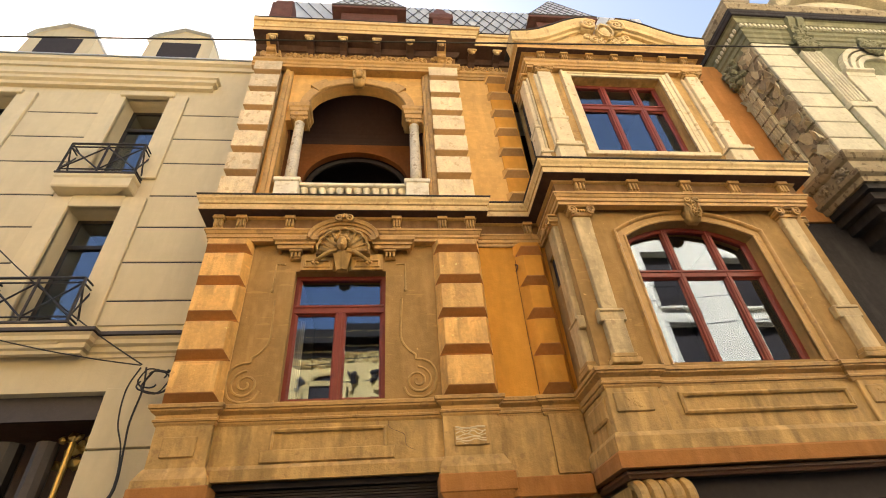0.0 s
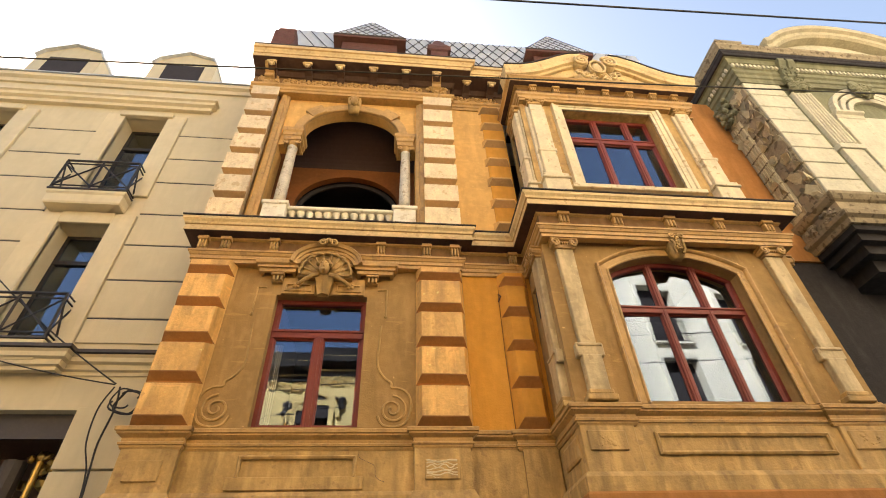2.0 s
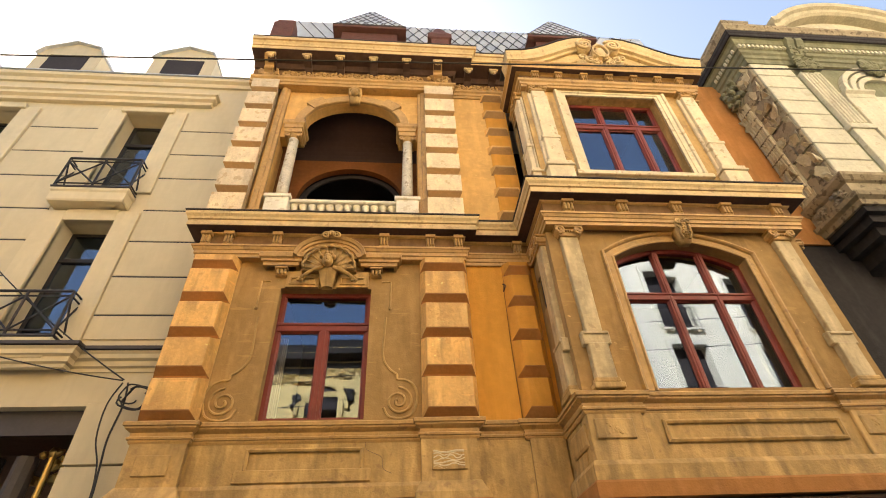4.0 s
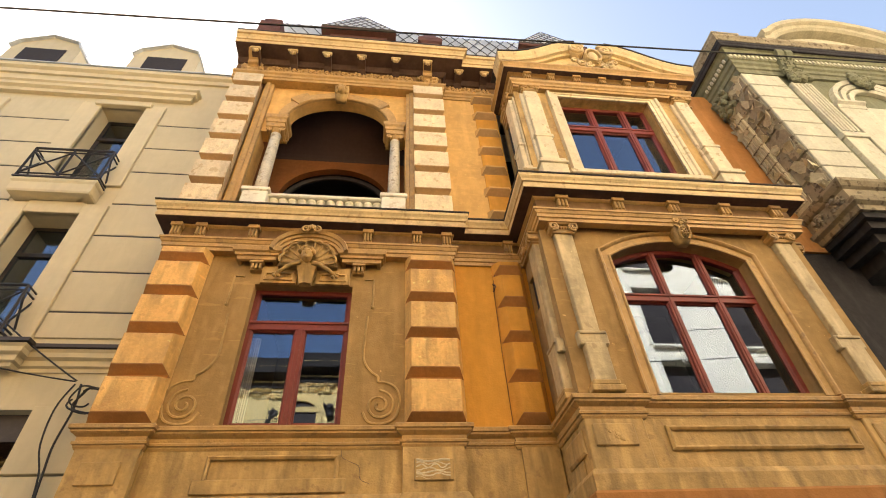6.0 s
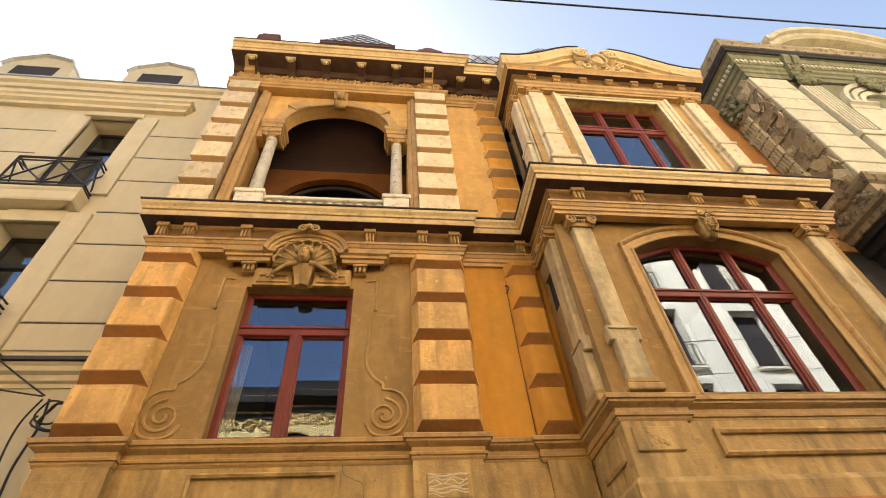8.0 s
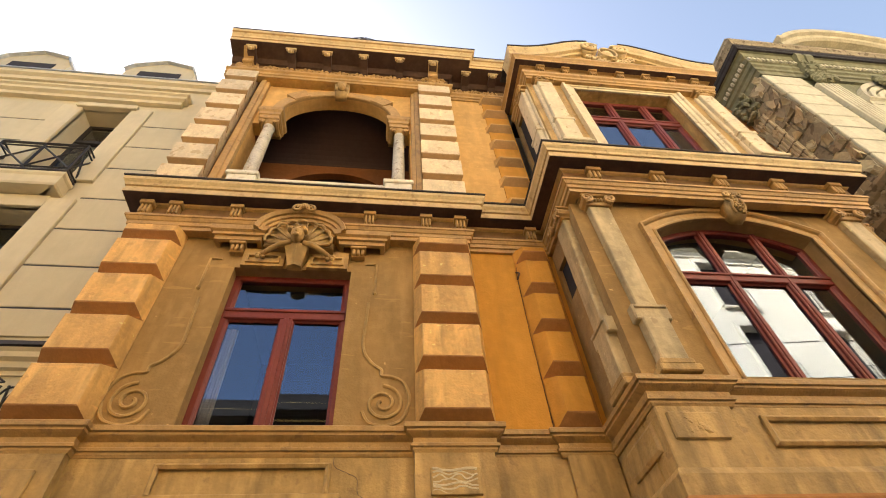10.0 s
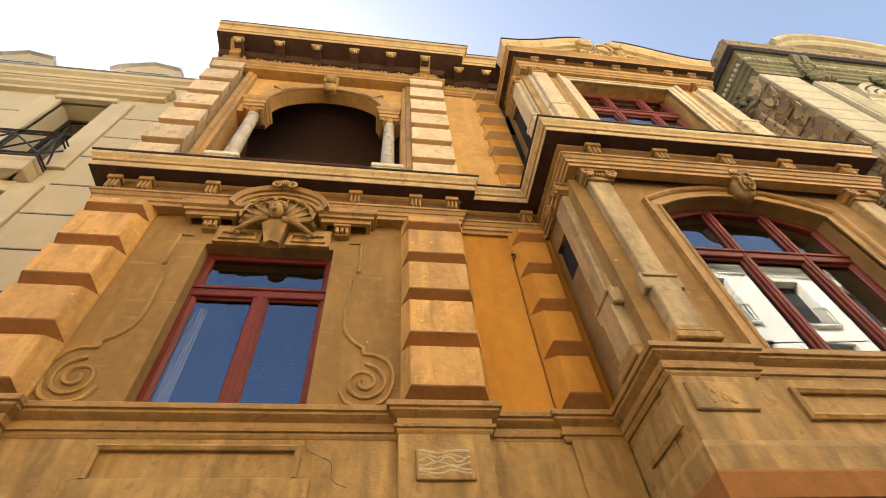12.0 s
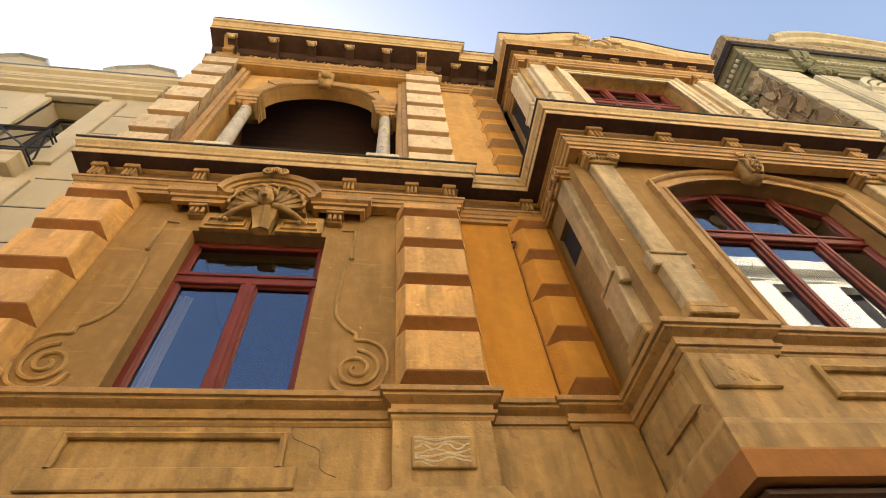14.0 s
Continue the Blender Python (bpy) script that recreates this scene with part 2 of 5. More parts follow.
def arc(x0, x1, zs, rise, n=20):
    """A low arch from (x0, zs) to (x1, zs)."""
    w = (x1 - x0) / 2
    r = (w * w + rise * rise) / (2 * rise)
    h = math.asin(min(1, w / r)) if rise <= w else math.pi / 2
    return [((x0 + x1) / 2 + r * math.sin(a), zs + rise - r + r * math.cos(a)) for a in (-h + 2 * h * i / n for i in range(n + 1))]


def oval(x0, x1, zs, rise, n=24):
    """Half an ellipse from (x0, zs) to (x1, zs)."""
    return [((x0 + x1) / 2 - (x1 - x0) / 2 * math.cos(math.pi * i / n), zs + rise * math.sin(math.pi * i / n)) for i in range(n + 1)]


def wall(bm, x0, x1, y0, y1, z0, z1, holes=()):
    """A wall with square holes (x0, x1, z0, z1)."""
    xs = sorted({x0, x1, *(h[0] for h in holes), *(h[1] for h in holes)})
    zs = sorted({z0, z1, *(h[2] for h in holes), *(h[3] for h in holes)})
    xs, zs = [x for x in xs if x0 <= x <= x1], [z for z in zs if z0 <= z <= z1]
    for a, b in zip(xs, xs[1:]):
        run = None
        for c, d in zip(zs, zs[1:]):
            inside = any(h[0] <= (a + b) / 2 <= h[1] and h[2] <= (c + d) / 2 <= h[3] for h in holes)
            if not inside:
                run = (run[0], d) if run else (c, d)
            if run and (inside or d == zs[-1]):
                box(bm, a, b, y0, y1, *run)
                run = None


def arch_fill(bm, curve, top, y0, y1):
    """Fills the wall between an arch and the line top."""
    for (xa, za), (xb, zb) in zip(curve, curve[1:]):
        v = [bm.verts.new(p) for y in (y0, y1) for p in ((xa, y, za), (xb, y, zb), (xb, y, top), (xa, y, top))]
        for q in ((0, 1, 2, 3), (7, 6, 5, 4), (0, 4, 5, 1), (3, 2, 6, 7)):
            bm.faces.new([v[i] for i in q])


BLOCKS = {}


def quoin(w, h, deep, side, head, low, mats):
    """A bevelled stone: full size at its back, its face set in at the sides (set out where side is below nought), the head and, most, below; its front at y = 0."""
    key = (w, h, deep, side, low, mats[0].name)
    if key not in BLOCKS:
        bm = bmesh.new()

        def rect(k, y, r=0.0):
            a, b, c = w / 2 - side * k - r + min(side, 0), low * k + r, h - head * k - r
            return [(-a, y, b), (a, y, b), (a, y, c), (-a, y, c)]

        rings(bm, [rect(0, deep + 0.1), rect(0, deep), rect(0.94, 0.008), rect(1, 0, 0.006)])
        # bottom bevel gets the rust and tan tones darkened for underside shade
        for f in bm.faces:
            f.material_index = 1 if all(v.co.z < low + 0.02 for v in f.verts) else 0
        BLOCKS[key] = to_mesh("quoin_block", bm, mats)
    return BLOCKS[key]


def sash(name, parent, x0, x1, z0, z1, y, uprights, rails, arch=None, wide=0.07, label="", whole_top=False):
    """A painted timber window: frame, mullions, transom and glass, with a dark room behind it."""
    w = thing_under(name, parent, (x0 + x1) / 2, y, z0, label)
    bm = bmesh.new()
    if arch:
        path = [(x0, z0)] + arc(x0, x1, z1, arch, 20) + [(x1, z0)]
    else:
        path = [(x0, z0), (x0, z1), (x1, z1), (x1, z0)]
    surround(bm, [(0, y), (0, y + 0.09), (-wide, y + 0.09), (-wide, y + 0.015), (-wide + 0.015, y)], path)
    box(bm, x0 + wide, x1 - wide, y + 0.004, y + 0.09, z0, z0 + wide * 1.2)
    part("frame", bm, RED, w)
    top = z1 + (arch or 0)
    for a, b in uprights:
        head = rails[0][0] + 0.01 if whole_top else top
        bm = bmesh.new()
        soft_box(bm, a, b, y - 0.012, y + 0.08, z0 + 0.02, head - (0 if whole_top else 0.05), 0.01)
        soft_box(bm, a + (b - a) * 0.3, b - (b - a) * 0.3, y - 0.024, y, z0 + 0.03, head - (0 if whole_top else 0.06), 0.006)
        part("mullion", bm, RED, w)
    for a, b in rails:
        bm = bmesh.new()
        soft_box(bm, x0 + 0.02, x1 - 0.02, y - 0.016, y + 0.075, a, b, 0.01)
        soft_box(bm, x0 + 0.02, x1 - 0.02, y - 0.034, y, b - (b - a) * 0.3, b, 0.006)
        part("transom", bm, RED, w)
    xs = [x0 + wide] + [v for p in uprights for v in p] + [x1 - wide]
    zs = [z0 + wide] + [v for p in rails for v in p] + [top]
    rng = random.Random(name + str(x0))
    for i in range(0, len(xs), 2):
        for j in range(0, len(zs), 2):
            a, b, c, d = xs[i], xs[i + 1], zs[j], zs[j + 1]
            if whole_top and j:
                if i:
                    continue
                b = xs[-1]
            bm = bmesh.new()
            # sash bead
            surround(bm, [(0, y + 0.02), (0, y + 0.06), (-0.018, y + 0.06), (-0.018, y + 0.035)], [(a, c), (a, d), (b, d), (b, c)], loop=True)
            part("sash", bm, RED, w)
            bm = bmesh.new()
            box(bm, a - 0.005, b + 0.005, y + 0.046, y + 0.052, c - 0.005, d + 0.005)
            # panes sit a little out of true
            tilt, turn = rng.uniform(-0.006, 0.006), rng.uniform(-0.006, 0.006)
            for v in bm.verts:
                v.co.y += (v.co.z - (c + d) / 2) * tilt + (v.co.x - (a + b) / 2) * turn
            p = part("pane", bm, GLASS, w)
            p.visible_shadow = False
    return w


def thing_under(name, parent, x, y, z, label=""):
    ob = new(name)
    ob.location = (x, y, z)
    under(ob, parent)
    return tagged(ob, label)


def room(parent, x0, x1, y0, y1, z0, z1, mat, label="dark room behind the glass"):
    bm = bmesh.new()
    t = 0.05
    box(bm, x0, x1, y1, y1 + t, z0, z1)
    box(bm, x0 - t, x0, y0, y1 + t, z0 - t, z1 + t)
    box(bm, x1, x1 + t, y0, y1 + t, z0 - t, z1 + t)
    box(bm, x0, x1, y0, y1 + t, z1, z1 + t)
    box(bm, x0, x1, y0, y1 + t, z0 - t, z0)
    return part("interior", bm, mat, parent, label)


# ---- street ----
bm = bmesh.new()
box(bm, -400, 400, -400, 400, -0.3, 0.0)
tagged(new("ground", to_mesh("ground", bm, ASPHALT)), "dark grey asphalt street between the house fronts", "ground", kind="structure")
for y0, y1 in ((4.9, 9.0), (-3.2, -1.6)):
    bm = bmesh.new()
    soft_box(bm, -60, 60, y0, y1, 0.004, 0.13, 0.02)
    tagged(new("pavement", to_mesh("pavement", bm, PAVING)), "grey stone pavement with a raised kerb", "pavement", kind="structure")

# ---- the ochre house ----
FACE = 7.0  # the plane of the front wall of the narrow part
BAY = 6.13  # the plane of the bay's front
house = thing("town_house", 1.5, 7.5, 0.0, "ochre and orange stucco town house with carved trim and bay", "house")

# narrow part: first floor wall with its window
bm = bmesh.new()
wall(bm, -2.9, 0.3, FACE, FACE + 0.4, 3.07, 7.0, [(-2.0, -0.59, 4.05, 6.15)])
part("wall", bm, BROWN, house, "brown stucco wall with hairline cracks")
bm = bmesh.new()
wall(bm, 0.9, 2.15, 7.05, 7.4, 2.5, 7.2)
part("wall", bm, ORANGE, house, "bright orange plaster strip")
bm = bmesh.new()
wall(bm, 0.9, 2.15, 7.05, 7.4, 7.2, 12.5)
part("wall", bm, BLEACHED, house, "sun-bleached yellow plaster strip")
bm = bmesh.new()
wall(bm, 6.25, 8.1, 7.05, 7.4, 7.3, 12.6)
wall(bm, 6.25, 6.85, 7.05, 7.4, 2.5, 7.3)
part("wall", bm, RUST, house, "rusty orange plaster strip")
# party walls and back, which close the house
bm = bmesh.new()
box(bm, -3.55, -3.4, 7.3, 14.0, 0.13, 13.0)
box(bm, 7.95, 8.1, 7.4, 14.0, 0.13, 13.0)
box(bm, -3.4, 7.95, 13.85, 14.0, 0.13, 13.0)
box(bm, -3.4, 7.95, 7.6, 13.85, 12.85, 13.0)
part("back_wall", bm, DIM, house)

# window of the narrow part
window = sash("window", house, -2.0, -0.59, 4.05, 6.15, 7.15, [(-1.345, -1.2)], [(5.46, 5.60)], label="red painted casement window", whole_top=True)
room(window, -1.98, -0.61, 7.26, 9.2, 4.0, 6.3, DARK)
bm = bmesh.new()
for k in range(5):
    x = -1.93 + 0.025 * k
    tube(bm, [(x, 7.31 + 0.012 * math.sin(k * 2.1), z) for z in (4.2, 5.0, 5.42)], 0.016, 6)
part("curtain", bm, FOLDS, window, "thin pale upright folds behind the left pane")

# quoined pilasters
PITCH = 0.605
for x0, x1 in ((-3.44, -2.70), (0.19, 0.97)):
    post = part("pilaster", (bm := bmesh.new(), box(bm, x0 + 0.03, x1 - 0.03, 6.93, 7.3, 4.0, 6.66))[0], RUST, house, "pilaster of bevelled yellow stones")
    for k in range(5):
        z = 4.02 + PITCH * k
        h = PITCH if k < 4 else 0.235
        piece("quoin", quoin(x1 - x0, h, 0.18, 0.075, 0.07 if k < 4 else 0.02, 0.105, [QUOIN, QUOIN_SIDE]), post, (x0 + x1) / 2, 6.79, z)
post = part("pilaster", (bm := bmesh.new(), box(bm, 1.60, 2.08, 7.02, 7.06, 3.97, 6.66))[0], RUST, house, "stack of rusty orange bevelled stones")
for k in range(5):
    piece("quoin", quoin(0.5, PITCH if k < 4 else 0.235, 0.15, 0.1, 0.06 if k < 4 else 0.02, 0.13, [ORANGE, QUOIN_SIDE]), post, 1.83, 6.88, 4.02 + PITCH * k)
UP = 0.625
for x0, x1 in ((-3.46, -2.87), (0.34, 1.0)):
    post = part("pilaster", (bm := bmesh.new(), box(bm, x0 + 0.075, x1 - 0.075, 6.95, 7.4, 7.45, 12.0))[0], PALE_UNDER, house, "pilaster of pale bevelled stones")
    for k in range(7):
        z = 7.48 + UP * k
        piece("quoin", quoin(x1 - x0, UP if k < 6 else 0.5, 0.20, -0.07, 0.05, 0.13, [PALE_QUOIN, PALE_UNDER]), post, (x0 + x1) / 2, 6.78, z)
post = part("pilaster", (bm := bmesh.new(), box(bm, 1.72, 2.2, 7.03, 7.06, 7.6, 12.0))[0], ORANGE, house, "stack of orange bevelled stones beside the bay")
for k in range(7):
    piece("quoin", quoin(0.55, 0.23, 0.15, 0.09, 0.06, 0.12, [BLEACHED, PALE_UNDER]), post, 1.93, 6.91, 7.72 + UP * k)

# thin conduit drawn for a slim shadow line beside the rusty stones
bm = bmesh.new()
tube(bm, [(1.62, 7.0, 6.5), (1.575, 7.03, 6.32), (1.57, 7.04, 6.2), (1.56, 7.04, 5.2), (1.57, 7.04, 4.02)], 0.004, 5)
tube(bm, flowing([(1.57, 7.04, 6.30), (1.59, 6.99, 6.24), (1.57, 6.97, 6.17), (1.55, 7.0, 6.12)]), 0.012, 6)
part("conduit", bm, SOFFIT, house, "thin brown conduit drawn for a shadow line, with a bent hook")

# sill course: one moulding that breaks forward over each pedestal
SILL = [(-0.06, 3.74), (0.0, 3.74), (0.014, 3.765), (0.014, 3.785), (0.034, 3.79), (0.038, 3.815), (0.012, 3.83), (0.014, 3.875), (0.055, 3.90), (0.075, 3.915), (0.075, 3.938), (0.098, 3.944), (0.102, 3.985), (0.085, 4.0), (-0.06, 4.02)]
bm = bmesh.new()
moulding(bm, SILL, [(-3.42, 7.3), (-3.42, 6.90), (-2.71, 6.90), (-2.71, 6.985), (0.17, 6.985), (0.17, 6.90), (0.92, 6.90), (0.92, 7.04), (1.57, 7.04), (1.57, 7.0), (2.1, 7.0), (2.1, 6.11), (2.84, 6.11), (2.84, 6.16), (5.46, 6.16), (5.46, 6.11), (6.3, 6.11), (6.3, 7.04), (6.95, 7.04)])
part("sill_course", bm, TRIM, house, "stained ochre sill moulding")
# apron wall under it
bm = bmesh.new()
wall(bm, -2.75, 0.2, 6.99, 7.3, 3.24, 3.8)
moulding(bm, [(-0.05, 3.07), (0.05, 3.07), (0.055, 3.2), (0.03, 3.25), (-0.05, 3.27)], [(-2.72, 6.985), (0.16, 6.985)])
part("apron", bm, STONE, house, "water-stained ochre stone apron")
bm = bmesh.new()
surround(bm, [(0, 6.985), (0, 6.955), (-0.02, 6.94), (-0.045, 6.955), (-0.045, 6.985)], [(-2.02, 3.42), (-2.02, 3.68), (-0.56, 3.68), (-0.56, 3.42)])
soft_box(bm, -2.12, -0.46, 6.955, 6.99, 3.27, 3.425, 0.01)
part("apron_panel", bm, STONE, house, "framed stone panel below the window")
# crack that runs down beside the panel
bm = bmesh.new()
tube(bm, flowing([(-0.54, 6.985, 3.76), (-0.53, 6.984, 3.66), (-0.42, 6.984, 3.6), (-0.33, 6.984, 3.55), (-0.31, 6.984, 3.42), (-0.2, 6.984, 3.36)]), 0.0022, 4)
part("crack", bm, LEAD, house)
for x0, x1 in ((-3.40, -2.72), (0.17, 0.90)):
    bm = bmesh.new()
    box(bm, x0, x1, 6.90, 7.3, 3.22, 3.76)
    moulding(bm, [(-0.3, 3.02), (0.07, 3.02), (0.07, 3.10), (0.02, 3.20), (0.0, 3.24), (-0.3, 3.24)], [(x0 - 0.01, 7.3), (x0 - 0.01, 6.89), (x1 + 0.01, 6.89), (x1 + 0.01, 7.3)])
    ped = part("pedestal", bm, STONE, house, "ochre stone pedestal under the pilaster")
    bm = bmesh.new()
    soft_box(bm, x0 + 0.13, x1 - 0.15, 6.875, 6.91, 3.36, 3.6, 0.008)
    if x0 > 0:
        rng = random.Random(5)
        for k in range(7):
            z = 3.39 + 0.031 * k
            rp = bmesh.new()
            lift = rng.uniform(0.7, 1.6)
            tube(rp, [(x0 + 0.15 + 0.028 * i, 6.882, z + 0.014 * lift * math.sin(i * 0.7 * lift + k * 1.3 + rng.uniform(0, 0.7))) for i in range(15)], rng.uniform(0.009, 0.015), 6, rng.uniform(0.5, 1.2))
            part("ripple", rp, PALE, ped)
    part("carved_panel", bm, STONE, ped, "weathered carved panel")
    bm = bmesh.new()
    soft_box(bm, x0 - 0.10, x1 + 0.12, 6.80, 7.3, 2.80, 3.02, 0.015)
    moulding(bm, [(-0.3, 2.6), (0.0, 2.6), (0.02, 2.72), (0.05, 2.8), (-0.3, 2.8)], [(x0 - 0.03, 7.3), (x0 - 0.03, 6.86), (x1 + 0.03, 6.86), (x1 + 0.03, 7.3)])
    box(bm, x0, x1, 6.9, 7.3, 0.13, 2.6)
    part("pier", bm, RUST, house, "orange painted pier base")
# wall below the strip
bm = bmesh.new()
box(bm, 0.86, 2.1, 7.03, 7.3, 2.6, 3.8)
box(bm, 1.62, 2.1, 6.99, 7.03, 3.0, 3.8)
part("apron", bm, STONE, house, "streaked ochre plaster below the strip")
bm = bmesh.new()
soft_box(bm, 0.95, 2.0, 6.86, 7.3, 2.72, 2.95, 0.012)
part("ledge", bm, RUST, house, "orange painted ledge")
# shopfront recess below
bm = bmesh.new()
box(bm, -2.72, 0.16, 8.6, 8.65, 0.13, 3.07)
box(bm, -2.9, 0.2, 7.05, 8.6, 3.0, 3.066)
box(bm, -2.76, -2.72, 7.3, 8.6, 0.13, 3.0)
box(bm, 0.16, 0.2, 7.3, 8.6, 0.13, 3.0)
part("shop_recess", bm, DARK, house, "dark recessed shop entrance")
bm = bmesh.new()
box(bm, -2.72, 0.16, 7.15, 7.2, 2.78, 2.995)
housing = part("shutter_box", bm, LEAD, house, "dark slatted shutter housing")
for k in range(6):
    bm = bmesh.new()
    soft_box(bm, -2.72, 0.16, 7.12, 7.16, 2.79 + 0.034 * k, 2.815 + 0.034 * k, 0.004)
    part("slat", bm, DARK, housing)

# middle entablature: one sweep round the whole front
MID = [(-0.1, 6.66), (0.02, 6.66), (0.02, 6.72), (0.04, 6.73), (0.04, 6.79), (0.055, 6.80), (0.075, 6.845), (0.09, 6.85), (0.09, 6.885), (0.0, 6.90), (0.0, 7.13), (0.03, 7.15), (0.045, 7.175), (0.215, 7.18), (0.215, 7.235), (0.205, 7.245), (0.205, 7.29), (0.225, 7.305), (0.235, 7.345), (0.265, 7.39), (0.27, 7.44), (0.255, 7.46), (-0.1, 7.50)]
MID_PATH = [(-3.40, 7.5), (-3.40, 6.89), (0.94, 6.89), (0.94, 7.03), (2.12, 7.03), (2.12, 5.96), (6.33, 5.96), (6.33, 7.03), (6.95, 7.03)]
bm = bmesh.new()
moulding(bm, MID, MID_PATH)
part("cornice", bm, TRIM, house, "projecting ochre cornice with fine mouldings")
# frieze strip, its colour darkened for the shade of the cornice
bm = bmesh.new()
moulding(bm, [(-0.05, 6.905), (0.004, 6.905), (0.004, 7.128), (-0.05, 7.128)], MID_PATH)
part("frieze", bm, FRIEZE, house, "ochre frieze coloured dark as shade between the brackets")
# thin strip that colours the cornice's underside as dark as its shade
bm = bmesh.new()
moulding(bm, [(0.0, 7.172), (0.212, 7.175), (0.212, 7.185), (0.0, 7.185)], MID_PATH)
part("soffit", bm, SOFFIT, house, "soffit with its shade put into a dark brown")
# cornice face over the moulding, its caught light put into a paler colour
bm = bmesh.new()
moulding(bm, [(0.1, 7.19), (0.219, 7.182), (0.219, 7.238), (0.209, 7.248), (0.209, 7.293), (0.229, 7.308), (0.239, 7.348), (0.269, 7.393), (0.274, 7.442), (0.26, 7.458), (0.1, 7.46)], MID_PATH)
part("corona", bm, TRIM_PALE, house, "ochre cornice face painted lighter where it catches light")
bm = bmesh.new()
moulding(bm, [(-0.05, 7.462), (0.285, 7.462), (0.29, 7.475), (-0.05, 7.51)], MID_PATH)
part("flashing", bm, LEAD, house, "dark sheet lead on the cornice")


def modillion(x, y, z0, z1, w=0.17, out=0.12, parent=house, mat=TRIM):
    """A small carved bracket: ribbed block with a rolled foot."""
    key = ("modillion", w, round(z1 - z0, 3), out, mat.name)
    if key not in BLOCKS:
        h = z1 - z0
        bm = bmesh.new()
        soft_box(bm, -w / 2, w / 2, -out, 0.03, h * 0.72, h, 0.008)
        for k in (-1, 0, 1):
            soft_box(bm, k * w * 0.28 - w * 0.10, k * w * 0.28 + w * 0.10, -out * 0.8, 0.03, h * 0.08, h * 0.74, 0.012)
        soft_box(bm, -w * 0.46, w * 0.46, -out * 0.55, 0.03, 0, h * 0.16, 0.012)
        BLOCKS[key] = to_mesh("modillion", bm, mat)
    return piece("modillion", BLOCKS[key], parent, x, y, z0)


for x in (-3.31, -2.95, -2.17, -0.41, 0.37, 0.85):
    modillion(x, 6.89, 6.90, 7.15)
for x in (2.52, 3.42, 4.33, 5.19, 6.07):
    modillion(x, 5.96, 6.92, 7.16, 0.20, 0.11)
modillion(1.9, 7.03, 6.9, 7.15)

# hood over the window of the narrow part
bm = bmesh.new()
HOOD = [(0.0, 6.50), (0.05, 6.50), (0.055, 6.56), (0.085, 6.565), (0.085, 6.61), (0.12, 6.63), (0.13, 6.70), (0.11, 6.72), (0.0, 6.73)]
for x0, x1 in ((-2.28, -1.80), (-0.74, -0.24)):
    moulding(bm, HOOD, [(x0 + 0.02, 7.02), (x0 + 0.02, 6.90), (x1, 6.90), (x1, 7.02)])
half = oval(-1.70, -0.84, 6.62, 0.27, 24)
surround(bm, [(-0.0, 6.95), (-0.0, 6.81), (0.04, 6.80), (0.045, 6.775), (0.085, 6.765), (0.09, 6.735), (0.135, 6.70), (0.15, 6.72), (0.15, 6.95)], [(x, z) for x, z in half])
part("window_hood", bm, TRIM, house, "arched ochre window hood")
bm = bmesh.new()
rings(bm, [[(x, y, z) for x, z in oval(-1.70, -0.84, 6.40, 0.485, 24)] for y in (6.86, 6.95)])
part("hood_field", bm, BROWN, house, "brown field behind the shell")
rng = random.Random(11)
bm = bmesh.new()
fan = [math.pi * k / 9 for k in range(10)]
tips = [(-1.27 + 0.40 * math.cos(a), 6.42 + 0.42 * math.sin(a)) for a in fan]
rings(bm, [[(x, y, z) for x, z in oval(-1.67, -0.87, 6.41, 0.43, 24)] for y in (6.846, 6.862)])
shell = part("shell", bm, STONE, house, "carved scallop shell")
for (xa, za), (xb, zb) in zip(tips, tips[1:]):  # flutes with a ridge and a scalloped rim
    bm = bmesh.new()
    xm, zm = (xa + xb) / 2, (za + zb) / 2
    xo, zo = -1.27 + (xm + 1.27) * 1.06, 6.42 + (zm - 6.42) * 1.06
    rings(bm, [[(-1.27, y, 6.42), (xa, y - 0.03, za), (xm, y - 0.012, zm), (xb, y - 0.03, zb)] for y in (6.85, 6.835)])
    tube(bm, [(-1.27 + (xa + 1.27) * 0.2, 6.84, 6.42 + (za - 6.42) * 0.2), (-1.27 + (xa + 1.27) * 0.6, 6.825, 6.42 + (za - 6.42) * 0.6), (xa, 6.79, za)], 0.010, 6, 1.7)
    tube(bm, flowing([(xa, 6.79, za), (xo, 6.775, zo), (xb, 6.79, zb)], 4), 0.021, 6)
    part("flute", bm, STONE, shell, smooth=True)
bm = bmesh.new()
blob(bm, -1.285, 6.74, 6.52, 0.085, 0.10, 0.125, 3)
for k in range(11):
    a = math.pi * k / 10
    blob(bm, -1.285 + 0.095 * math.cos(a), 6.725 + rng.uniform(-0.03, 0.03), 6.56 + 0.085 * math.sin(a), 0.034, 0.05, 0.034, 2)
blob(bm, -1.285, 6.645, 6.51, 0.016, 0.024, 0.04, 2)
blob(bm, -1.285, 6.66, 6.56, 0.06, 0.02, 0.013, 2)
blob(bm, -1.285, 6.66, 6.435, 0.04, 0.03, 0.03, 2)
part("carved_boss", bm, STONE, house, "plain rounded carved boss", smooth=True)
